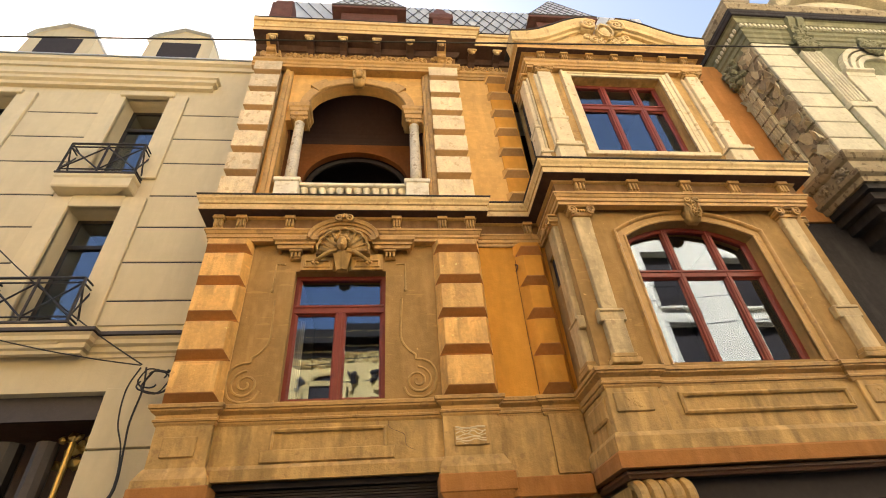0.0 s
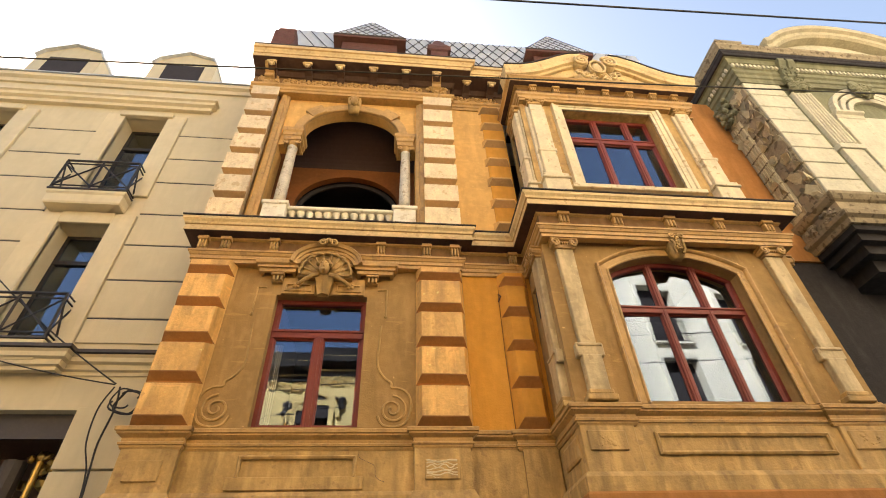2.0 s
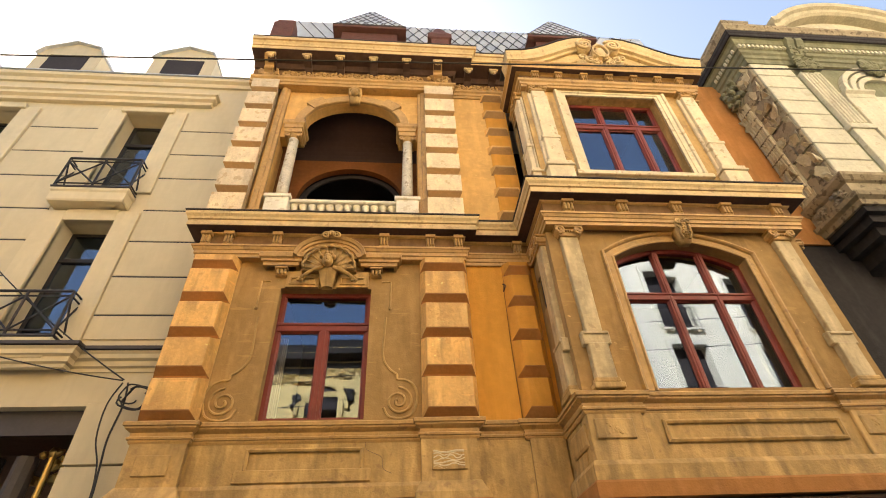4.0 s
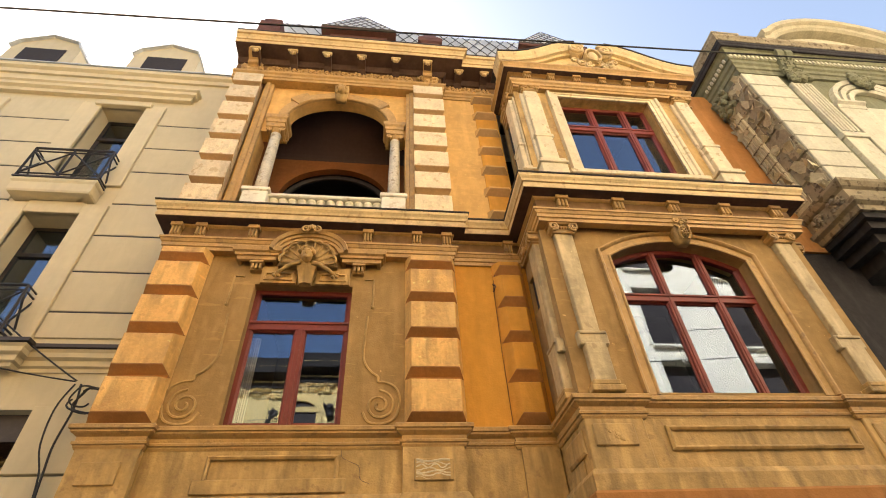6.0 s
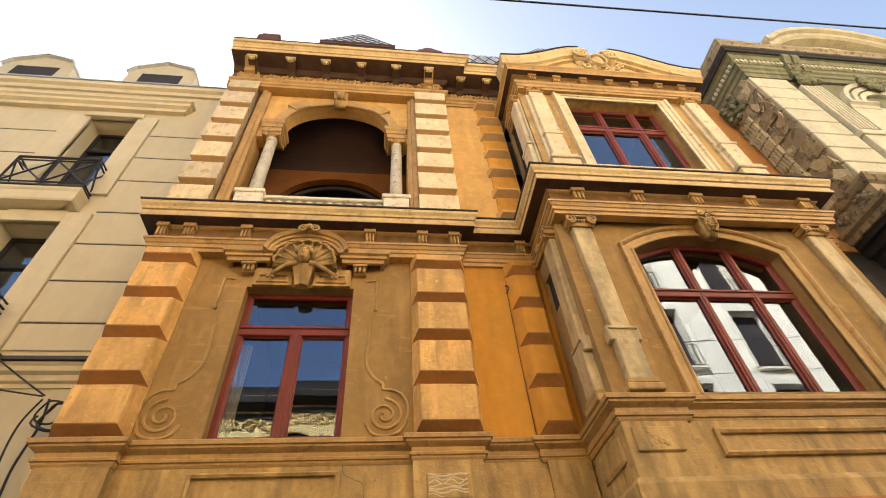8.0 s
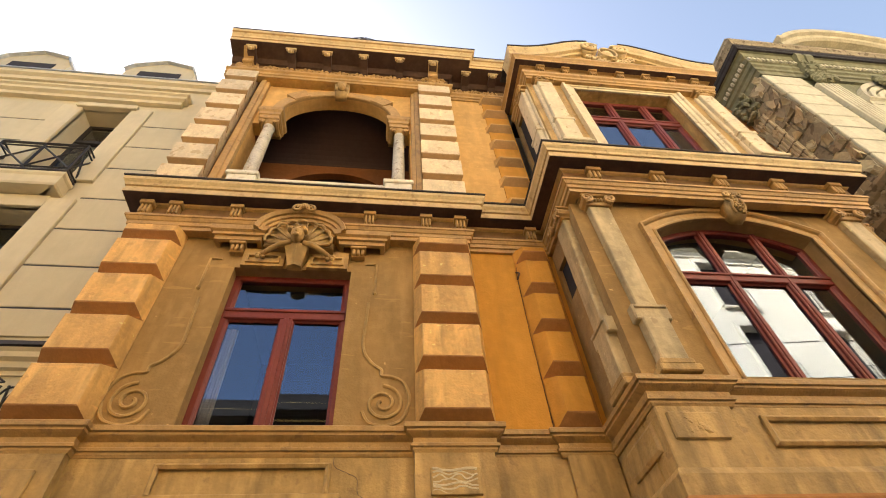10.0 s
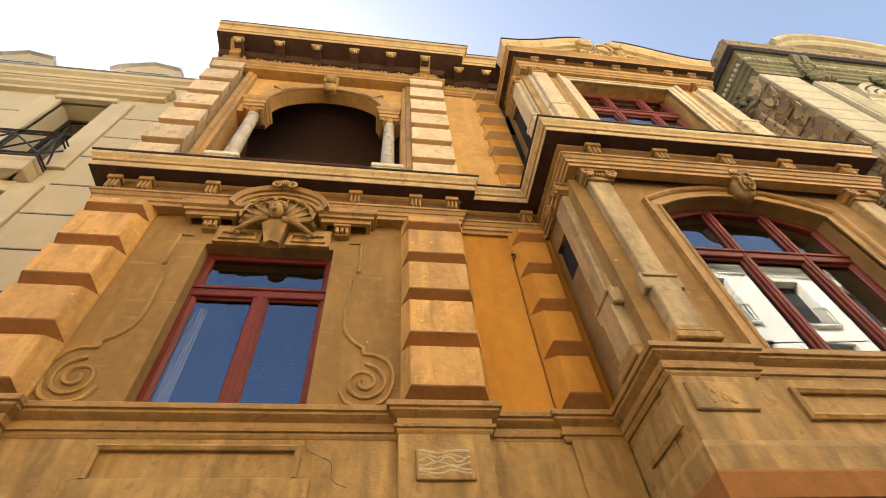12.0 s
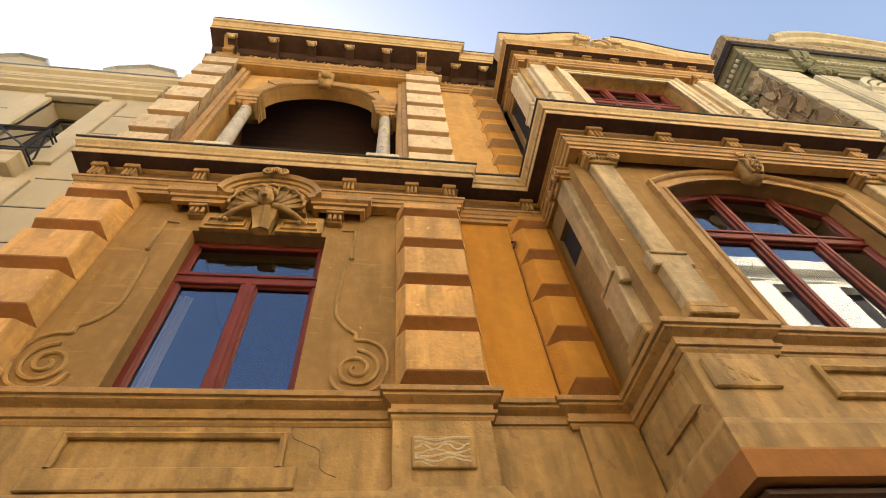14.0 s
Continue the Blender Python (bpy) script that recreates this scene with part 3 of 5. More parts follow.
for s in (-1, 1):
    bm = bmesh.new()
    tube(bm, [(-1.28 + s * 0.08, 6.79, 6.42), (-1.28 + s * 0.19, 6.79, 6.39), (-1.28 + s * 0.32, 6.83, 6.32), (-1.28 + s * 0.41, 6.88, 6.27)], 0.036, 8, 0.9)
    for dx, dz in ((0.0, 0.0), (0.03, -0.025), (-0.03, -0.03), (0.035, 0.015)):
        blob(bm, -1.28 + s * (0.42 + dx), 6.88, 6.26 + dz, 0.03, 0.03, 0.026, 2)
    part("swag", bm, STONE, house, "carved drooping swag", smooth=True)
bm = bmesh.new()
for s in (-1, 1):
    tube(bm, spiral(-1.27 + s * 0.085, 6.68, 7.0, 0.015, 0.065, 1.2, 0.6, s, 20), 0.02, 6)
for k in range(5):
    blob(bm, -1.27 + 0.025 * (k - 2), 6.675, 7.03 + 0.012 * (2 - abs(k - 2)), 0.018, 0.03, 0.05, 2)
part("scroll", bm, STONE, house, "carved double scroll", smooth=True)
bm = bmesh.new()
rings(bm, [[(-1.28 - a, y, z), (-1.28, y - 0.035, z), (-1.28 + a, y, z), (-1.28 + a, 6.99, z), (-1.28 - a, 6.99, z)] for a, y, z in ((0.085, 6.91, 6.12), (0.095, 6.89, 6.18), (0.14, 6.82, 6.36), (0.145, 6.81, 6.39), (0.12, 6.81, 6.42))])
part("keystone", bm, STONE, house, "tapered keystone")
for s, xa, xb in ((-1, -1.93, -1.42), (1, -1.14, -0.64)):
    bm = bmesh.new()
    box(bm, xa, xb, 6.95, 7.01, 6.15, 6.45)
    surround(bm, [(0, 6.95), (0, 6.925), (-0.025, 6.92), (-0.03, 6.95)], [(xa + 0.05, 6.19), (xa + 0.05, 6.33), (xb - 0.05, 6.33), (xb - 0.05, 6.19)], loop=True)
    part("tablet", bm, STONE, house)
for x in (-2.02, -0.52):
    modillion(x, 6.98, 6.35, 6.50, 0.2, 0.12)
# incised surround and scroll reliefs
for s in (-1, 1):
    mx = lambda x: -1.295 + s * (x + 1.295)  # noqa: E731
    bm = bmesh.new()
    tube(bm, [(mx(-0.42), 6.992, 6.28), (mx(-0.28), 6.992, 6.28), (mx(-0.28), 6.992, 5.78)], 0.016, 6)
    blob(bm, mx(-0.28), 6.99, 5.78, 0.03, 0.03, 0.04, 1)
    tube(bm, flowing([(mx(-0.34), 6.992, 5.62), (mx(-0.36), 6.992, 5.2), (mx(-0.365), 6.992, 5.0), (mx(-0.33), 6.992, 4.86), (mx(-0.24), 6.992, 4.74), (mx(-0.16), 6.992, 4.68), (mx(-0.15), 6.992, 4.61), (mx(-0.05), 6.992, 4.60), (mx(0.06), 6.992, 4.54), (mx(0.12), 6.992, 4.42), (mx(0.12), 6.992, 4.28), (mx(0.05), 6.992, 4.11), (mx(-0.10), 6.992, 4.05), (mx(-0.26), 6.992, 4.08), (mx(-0.33), 6.992, 4.2)]), 0.019, 6)
    tube(bm, spiral(mx(-0.13), 6.992, 4.29, 0.03, 0.20, 1.9, 2.2, s, 44), 0.019, 6)
    part("relief", bm, STONE, house, "raised plaster scroll")

# sloping sill behind the course
bm = bmesh.new()
box(bm, -1.998, -0.592, 7.03, 7.25, 3.98, 4.046)
part("window_sill", bm, STONE, house)

# ---- loggia ----
bm = bmesh.new()
wall(bm, -2.9, 0.4, 7.05, 7.30, 9.98, 11.95, [(-2.22, -0.19, 9.5, 11.26)])
arch_fill(bm, oval(-2.22, -0.19, 10.46, 0.80), 11.26, 7.05, 7.30)
box(bm, -2.9, -2.66, 7.05, 7.45, 7.45, 10.0)
box(bm, 0.18, 0.4, 7.05, 7.45, 7.45, 10.0)
part("loggia_wall", bm, BLEACHED, house, "orange wall with a wide arch")
bm = bmesh.new()
surround(bm, [(0.0, 7.06), (0.0, 6.97), (0.06, 6.96), (0.07, 6.93), (0.15, 6.92), (0.17, 7.06)], [(-2.66, 7.5), (-2.66, 11.6), (0.2, 11.6), (0.2, 7.5)])
part("loggia_frame", bm, TRIM, house, "moulded ochre frame round the loggia")
arch_line = oval(-2.22, -0.19, 10.46, 0.80, 26)
for k0, k1, ear in ((0, 5, 0.0), (5, 8, 0.09), (8, 13, 0.0), (13, 18, 0.0), (18, 21, 0.09), (21, 26, 0.0)):  # voussoirs
    bm = bmesh.new()
    surround(bm, [(0.004, 7.06), (0.004, 7.0), (0.02, 6.985 - ear * 0.2), (0.19 + ear, 6.985 - ear * 0.2), (0.21 + ear, 7.06)], arch_line[k0 : k1 + 1])
    part("voussoir", bm, TRIM, house)
bm = bmesh.new()
rings(bm, [[(-1.21 - a, y, z), (-1.21 + a, y, z), (-1.21 + a, 7.06, z), (-1.21 - a, 7.06, z)] for a, y, z in ((0.10, 6.95, 11.16), (0.13, 6.9, 11.3), (0.15, 6.88, 11.62))])
blob(bm, -1.21, 6.87, 11.42, 0.09, 0.09, 0.13, 2)
blob(bm, -1.21, 6.88, 11.52, 0.12, 0.08, 0.08, 2)
for s in (-1, 1):
    blob(bm, -1.21 + s * 0.1, 6.9, 11.38, 0.04, 0.05, 0.1, 1)
part("keystone", bm, STONE, house, "carved keystone over the arch", smooth=True)


def column(x, y, z0, z1, r):
    col = thing_under("column", house, x, y, z0, "grey-veined marble column with an ionic capital")
    bm = bmesh.new()
    lathe(bm, [(r * 1.04, z0 + 0.1), (r * 1.05, z0 + 0.35), (r * 1.02, z0 + 0.8), (r * 0.9, z1 - 0.18), (r * 0.98, z1 - 0.16), (r * 0.98, z1 - 0.14)], x, y, 20)
    part("shaft", bm, MARBLE, col, smooth=True)
    bm = bmesh.new()
    box(bm, x - r * 1.5, x + r * 1.5, y - r * 1.5, y + r * 1.5, z0, z0 + 0.035)
    lathe(bm, [(r * 1.4, z0 + 0.03), (r * 1.5, z0 + 0.05), (r * 1.4, z0 + 0.075), (r * 1.15, z0 + 0.085), (r * 1.25, z0 + 0.1), (r * 1.05, z0 + 0.115)], x, y, 20)
    part("base", bm, PALE, col)
    bm = bmesh.new()
    soft_box(bm, x - r * 1.75, x + r * 1.75, y - r * 1.6, y + r * 1.6, z1 - 0.045, z1, 0.01)
    lathe(bm, [(r * 0.95, z1 - 0.14), (r * 1.2, z1 - 0.1), (r * 1.45, z1 - 0.045)], x, y, 16)
    for s in (-1, 1):
        for f in (-1, 1):
            tube(bm, spiral(x + s * r * 1.25, y + f * r * 1.3, z1 - 0.10, 0.012, 0.055, 1.5, 1.2, s, 18), 0.018, 5)
        tube(bm, [(x + s * r * 1.25, y - r * 1.3, z1 - 0.10), (x + s * r * 1.25, y + r * 1.3, z1 - 0.10)], 0.045, 8)
    part("capital", bm, TRIM, col, smooth=False)
    return col


for x in (-2.375, -0.02):
    column(x, 7.13, 8.20, 10.10, 0.105)
    bm = bmesh.new()
    moulding(bm, [(-0.1, 10.10), (0.02, 10.10), (0.02, 10.2), (0.04, 10.21), (0.04, 10.30), (0.07, 10.34), (0.08, 10.42), (-0.1, 10.44)], [(x - 0.17, 7.42), (x - 0.17, 7.0), (x + 0.13, 7.0), (x + 0.13, 7.42)])
    box(bm, x - 0.17, x + 0.13, 7.0, 7.42, 10.1, 10.44)
    part("impost", bm, TRIM, house, "moulded impost block")
    bm = bmesh.new()
    soft_box(bm, x - 0.21, x + 0.21, 6.93, 7.34, 7.5, 8.12, 0.012)
    soft_box(bm, x - 0.24, x + 0.24, 6.90, 7.37, 8.11, 8.20, 0.015)
    part("column_pedestal", bm, WHITEWASH, house, "white painted column pedestal")
railing = thing_under("balustrade", house, -1.2, 7.12, 7.5, "low white balustrade with small turned balusters")
bm = bmesh.new()
soft_box(bm, -2.2, -0.2, 7.0, 7.25, 8.08, 8.155, 0.015)
part("handrail", bm, WHITEWASH, railing)
bal = bmesh.new()
lathe(bal, [(0.06, 0), (0.06, 0.05), (0.03, 0.08), (0.07, 0.18), (0.072, 0.25), (0.03, 0.38), (0.035, 0.42), (0.075, 0.47), (0.08, 0.53)], 0, 0, 10)
bal = to_mesh("baluster", bal, WHITEWASH, True)
for k in range(12):
    piece("baluster", bal, railing, -2.09 + 0.162 * k, 7.13, 7.56)
bm = bmesh.new()
soft_box(bm, -2.2, -0.2, 7.02, 7.24, 7.46, 7.57, 0.012)
part("plinth", bm, WHITEWASH, railing)
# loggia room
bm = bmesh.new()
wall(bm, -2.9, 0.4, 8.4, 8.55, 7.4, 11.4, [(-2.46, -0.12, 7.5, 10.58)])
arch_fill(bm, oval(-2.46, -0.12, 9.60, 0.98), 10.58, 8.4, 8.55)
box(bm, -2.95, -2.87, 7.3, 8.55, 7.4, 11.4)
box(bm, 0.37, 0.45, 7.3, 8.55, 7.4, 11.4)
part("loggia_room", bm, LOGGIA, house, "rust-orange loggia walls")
# vault in near-black brown: the loggia's upper shade is in the colour
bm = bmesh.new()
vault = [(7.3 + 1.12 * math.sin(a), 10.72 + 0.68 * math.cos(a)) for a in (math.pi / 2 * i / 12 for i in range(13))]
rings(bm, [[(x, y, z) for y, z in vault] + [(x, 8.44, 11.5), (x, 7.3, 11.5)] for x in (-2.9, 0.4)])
part("loggia_vault", bm, DIM, house, "curved loggia vault coloured dark as shade")
bm = bmesh.new()
box(bm, -2.95, 0.45, 7.05, 8.55, 7.38, 7.46)
part("loggia_floor", bm, STONE, house)
room(house, -2.55, -0.05, 8.56, 9.8, 7.46, 10.8, DARK, "dark doorway behind the loggia")
bm = bmesh.new()
surround(bm, [(0.0, 8.60), (0.0, 8.66), (-0.1, 8.66), (-0.1, 8.60)], oval(-2.46, -0.12, 9.60, 0.98, 20))
soft_box(bm, -2.44, -0.14, 8.60, 8.66, 9.50, 9.60, 0.008)
for x in (-1.86, -1.29, -0.72):
    soft_box(bm, x - 0.03, x + 0.03, 8.60, 8.65, 7.5, 9.52, 0.008)
part("door_frame", bm, DARK, house, "dark timber door frame with an arched fanlight")

# top entablature
TOP_PATH = [(-3.55, 6.88), (1.0, 6.88), (1.0, 7.05), (2.5, 7.05)]
TOP = [(-0.1, 11.60), (0.03, 11.60), (0.03, 11.68), (0.05, 11.69), (0.05, 11.77), (0.085, 11.80), (0.09, 11.86), (0.0, 11.88), (0.0, 12.20), (0.04, 12.22), (0.06, 12.30), (0.10, 12.33), (0.46, 12.335), (0.46, 12.44), (0.48, 12.45), (0.49, 12.50), (0.53, 12.56), (0.56, 12.58), (0.57, 12.66), (0.55, 12.68), (-0.1, 12.76)]
bm = bmesh.new()
moulding(bm, TOP, TOP_PATH)
part("cornice", bm, TRIM, house, "deep crowning cornice, stained and chipped")
bm = bmesh.new()
moulding(bm, [(-0.05, 12.682), (0.58, 12.682), (0.585, 12.695), (-0.05, 12.78)], TOP_PATH)
part("flashing", bm, LEAD, house)
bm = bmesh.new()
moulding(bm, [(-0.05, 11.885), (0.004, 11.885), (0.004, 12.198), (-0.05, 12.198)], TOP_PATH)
part("frieze", bm, FRIEZE, house, "ochre frieze coloured dark as shade behind the carving")
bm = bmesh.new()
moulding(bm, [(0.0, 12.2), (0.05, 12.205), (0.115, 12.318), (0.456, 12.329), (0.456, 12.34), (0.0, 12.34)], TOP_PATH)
part("soffit", bm, SOFFIT, house, "soffit with its shade put into a dark brown")
# same for the crowning cornice: a paler face stands for light on it
bm = bmesh.new()
moulding(bm, [(0.3, 12.345), (0.464, 12.338), (0.464, 12.443), (0.484, 12.453), (0.494, 12.503), (0.534, 12.563), (0.564, 12.583), (0.574, 12.662), (0.555, 12.678), (0.3, 12.68)], TOP_PATH)
part("corona", bm, TRIM_PALE, house, "chipped cornice face painted lighter where it catches light")
rng = random.Random(21)
bm = bmesh.new()
for s in (-1, 1):
    tube(bm, spiral(s * 0.09, 0, 0, 0.015, 0.085, 1.2, 0.3, s, 14), 0.024, 5)
foliage(bm, -0.06, 0.06, -0.01, -0.1, 0.1, 0.055, 7, rng)
motif = to_mesh("frieze_leaf", bm, TRIM)
for k in range(9):  # carved garland in the frieze
    piece("frieze_leaf", motif, house, -2.72 + 0.36 * k, 6.87, 12.04)
for x in (1.25, 1.61, 1.97):
    piece("frieze_leaf", motif, house, x, 7.04, 12.04)
for x0, x1 in ((-3.46, -2.9), (0.36, 0.98)):  # pilaster heads
    bm = bmesh.new()
    foliage(bm, x0 + 0.08, x1 - 0.08, 6.86, 11.95, 12.2, 0.085, 26, rng)
    part("capital", bm, TRIM, house, "carved leaf capital")
    bm = bmesh.new()
    xm = (x0 + x1) / 2
    rings(bm, [[(xm - 0.1, y, z), (xm + 0.1, y, z), (xm + 0.1, 6.9, z), (xm - 0.1, 6.9, z)] for y, z in ((6.84, 11.98), (6.74, 12.06), (6.72, 12.16), (6.60, 12.24), (6.52, 12.33))])
    tube(bm, [(xm - 0.1, 6.76, 12.08), (xm + 0.1, 6.76, 12.08)], 0.05, 8)
    part("bracket", bm, TRIM, house, "scrolled corner bracket")
# console bodies take the soffit's shade colour, only the tips stay pale
bm = bmesh.new()
rings(bm, [[(-0.08, y, z), (0.08, y, z), (0.08, 0.04, z), (-0.08, 0.04, z)] for y, z in ((0.0, -0.02), (-0.10, 0.06), (-0.30, 0.10), (-0.34, 0.16), (-0.34, 0.225))])
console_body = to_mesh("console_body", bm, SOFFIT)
bm = bmesh.new()
soft_box(bm, -0.10, 0.10, -0.375, -0.30, 0.15, 0.215, 0.012)
soft_box(bm, -0.065, 0.065, -0.365, -0.29, 0.085, 0.155, 0.02)
for s in (-1, 1):
    tube(bm, spiral(s * 0.075, -0.37, 0.155, 0.01, 0.035, 1.3, 0.6, s, 12), 0.013, 5)
blob(bm, 0, -0.345, 0.075, 0.035, 0.04, 0.045, 2)
console_tip = to_mesh("console_tip", bm, TRIM_PALE)
for x, y in ((-3.12, 6.86), (-2.32, 6.86), (-1.58, 6.86), (-0.82, 6.86), (-0.06, 6.86), (0.66, 6.86), (1.40, 7.03), (2.0, 7.03)):
    body = piece("console", console_body, house, x, y, 12.11)
    tip = new("tip", console_tip)
    tip.parent = body

# roof above the narrow part: steep zinc slope with a diamond net, finials, dormers
bm = bmesh.new()
rings(bm, [[(-3.4, y, z), (7.4, y, z), (7.4, 9.6, z), (-3.4, 9.6, z)] for y, z in ((7.55, 12.8), (7.85, 16.55), (8.1, 16.7), (9.4, 16.9))])
roof = part("roof", bm, ZINC, house, "steep pale zinc roof with diamond lattice")
ridge = part("lattice", (bm := bmesh.new(), [tube(bm, [(x, 7.56 - 0.02, 12.9), (x + d * 2.0, 7.82, 16.5)], 0.012, 4) for d in (-1, 1) for x in (i * 0.35 - 3.3 + (2.0 if d < 0 else 0) for i in range(25))])[0], LEAD, roof, "dark diamond lattice of seams")
for x in (-1.1, 4.5):
    bm = bmesh.new()
    box(bm, x - 0.78, x + 0.78, 7.5, 8.6, 13.2, 15.5)
    d = part("dormer", bm, BRICK, house, "dark red dormer with a latticed hip roof")
    bm = bmesh.new()
    rings(bm, [[(x - a, y0, z), (x + a, y0, z), (x + a, 8.8, z), (x - a, 8.8, z)] for a, y0, z in ((1.02, 7.35, 15.46), (1.02, 7.35, 15.52), (0.05, 7.7, 17.1))])
    part("dormer_roof", bm, ZINC, d, "hipped zinc roof")
    bm = bmesh.new()
    soft_box(bm, x - 1.03, x + 1.03, 7.33, 8.8, 15.36, 15.455, 0.01)
    part("eave", bm, BRICK, d, "dark red boarded eaves")
    bm = bmesh.new()
    for k in range(9):
        u = -1.0 + 0.25 * k
        for s in (-1, 1):
            v = min(1.0, max(0.0, (1.02 - s * u) / 2.0))  # run up to the hip
            top = (u + s * v * 0.97, v)
            tube(bm, [(x + u, 7.345, 15.52), (x + top[0], 7.345 + 0.35 * v * 0.98, 15.52 + 1.58 * v * 0.98)], 0.012, 4)
    tube(bm, [(x - 1.03, 7.34, 15.5), (x + 1.03, 7.34, 15.5)], 0.03, 5)
    part("lattice", bm, LEAD, d, "dark diamond seams")
for x, w in ((-3.32, 0.28), (0.84, 0.26)):
    bm = bmesh.new()
    if x < 0:
        soft_box(bm, x - w, x + w, 7.05, 7.5, 12.76, 14.9, 0.03)
        soft_box(bm, x - w * 0.8, x + w * 0.9, 7.1, 7.45, 14.9, 15.1, 0.03)
        part("chimney", bm, BRICK, house, "short weathered brick chimney")
    else:
        rings(bm, [[(x - a, y0, z), (x + a, y0, z), (x + a, y1, z), (x - a, y1, z)] for a, y0, y1, z in ((w - 0.03, 7.1, 7.5, 12.76), (w - 0.03, 7.1, 7.5, 14.45), (w + 0.06, 7.06, 7.54, 14.5), (w + 0.06, 7.06, 7.54, 14.68), (w * 0.62, 7.14, 7.46, 14.95), (w * 0.6, 7.18, 7.4, 15.08), (0.07, 7.26, 7.32, 15.35))])
        part("finial", bm, BRICK, house, "dark gabled roof finial")

# ---- the bay ----
bay = thing("bay_window", 4.2, 6.6, 2.9, "two-storey stone bay with pilasters and a broken pediment", "bay")
# first floor
bm = bmesh.new()
wall(bm, 2.14, 6.31, BAY, BAY + 0.4, 3.94, 7.4, [(3.12, 5.24, 4.06, 6.49)])
arch_fill(bm, arc(3.12, 5.24, 6.17, 0.32), 6.49, BAY, BAY + 0.4)
part("wall", bm, BROWN, bay, "brown stucco front of the bay")
for x0, x1 in ((2.15, 2.35), (6.1, 6.29)):
    bm = bmesh.new()
    box(bm, x0, x1, 6.2, 6.6, 3.0, 7.4)
    box(bm, x0, x1, 6.6, 7.1, 3.0, 5.7)
    box(bm, x0, x1, 6.6, 7.1, 6.3, 7.4)
    box(bm, x0, x1, 6.98, 7.1, 5.7, 6.3)
    part("side_wall", bm, BROWN, bay, "narrow side wall of the bay")
    room(bay, x0 + 0.1, x1 - 0.08 if x0 < 4 else x1 - 0.1, 6.6, 6.98, 5.7, 6.3, DARK, "dark slit window in the side")
bm = bmesh.new()
surround(bm, [(0.0, BAY + 0.02), (0.0, BAY - 0.022), (0.02, BAY - 0.03), (0.035, BAY - 0.022), (0.04, BAY - 0.008), (0.13, BAY - 0.008), (0.14, BAY - 0.04), (0.16, BAY - 0.06), (0.185, BAY - 0.058), (0.20, BAY + 0.02)], [(3.12, 4.03)] + arc(3.12, 5.24, 6.17, 0.32, 20) + [(5.24, 4.03)])
part("architrave", bm, TRIM, bay, "moulded surround of the arched window")
window = sash("window", bay, 3.12, 5.24, 4.06, 6.17, 6.31, [(3.85, 3.95), (4.595, 4.695)], [(5.51, 5.63)], arch=0.32, label="wide red arched casement window")
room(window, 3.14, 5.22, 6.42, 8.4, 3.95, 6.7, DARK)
bm = bmesh.new()
rings(bm, [[(4.32 - a, y, z), (4.32 + a, y, z), (4.32 + a, BAY, z), (4.32 - a, BAY, z)] for a, y, z in ((0.08, 6.02, 6.40), (0.12, 5.97, 6.5), (0.13, 5.92, 6.78), (0.10, 5.93, 6.82))])
for s in (-1, 1):
    tube(bm, spiral(4.32 + s * 0.075, 5.90, 6.74, 0.012, 0.055, 1.4, 0.8, s, 18), 0.018, 6)
    tube(bm, flowing([(4.32 + s * 0.10, 5.93, 6.68), (4.32 + s * 0.075, 5.91, 6.60), (4.32 + s * 0.09, 5.94, 6.52), (4.32 + s * 0.05, 5.97, 6.44)]), 0.022, 6)
for k in range(4):
    blob(bm, 4.32, 5.91 + 0.015 * k, 6.70 - 0.07 * k, 0.045, 0.035, 0.035, 2)
foliage(bm, 4.25, 4.39, 5.92, 6.48, 6.72, 0.03, 22, random.Random(14), 0.9)
part("keystone", bm, STONE, bay, "carved scroll keystone", smooth=True)


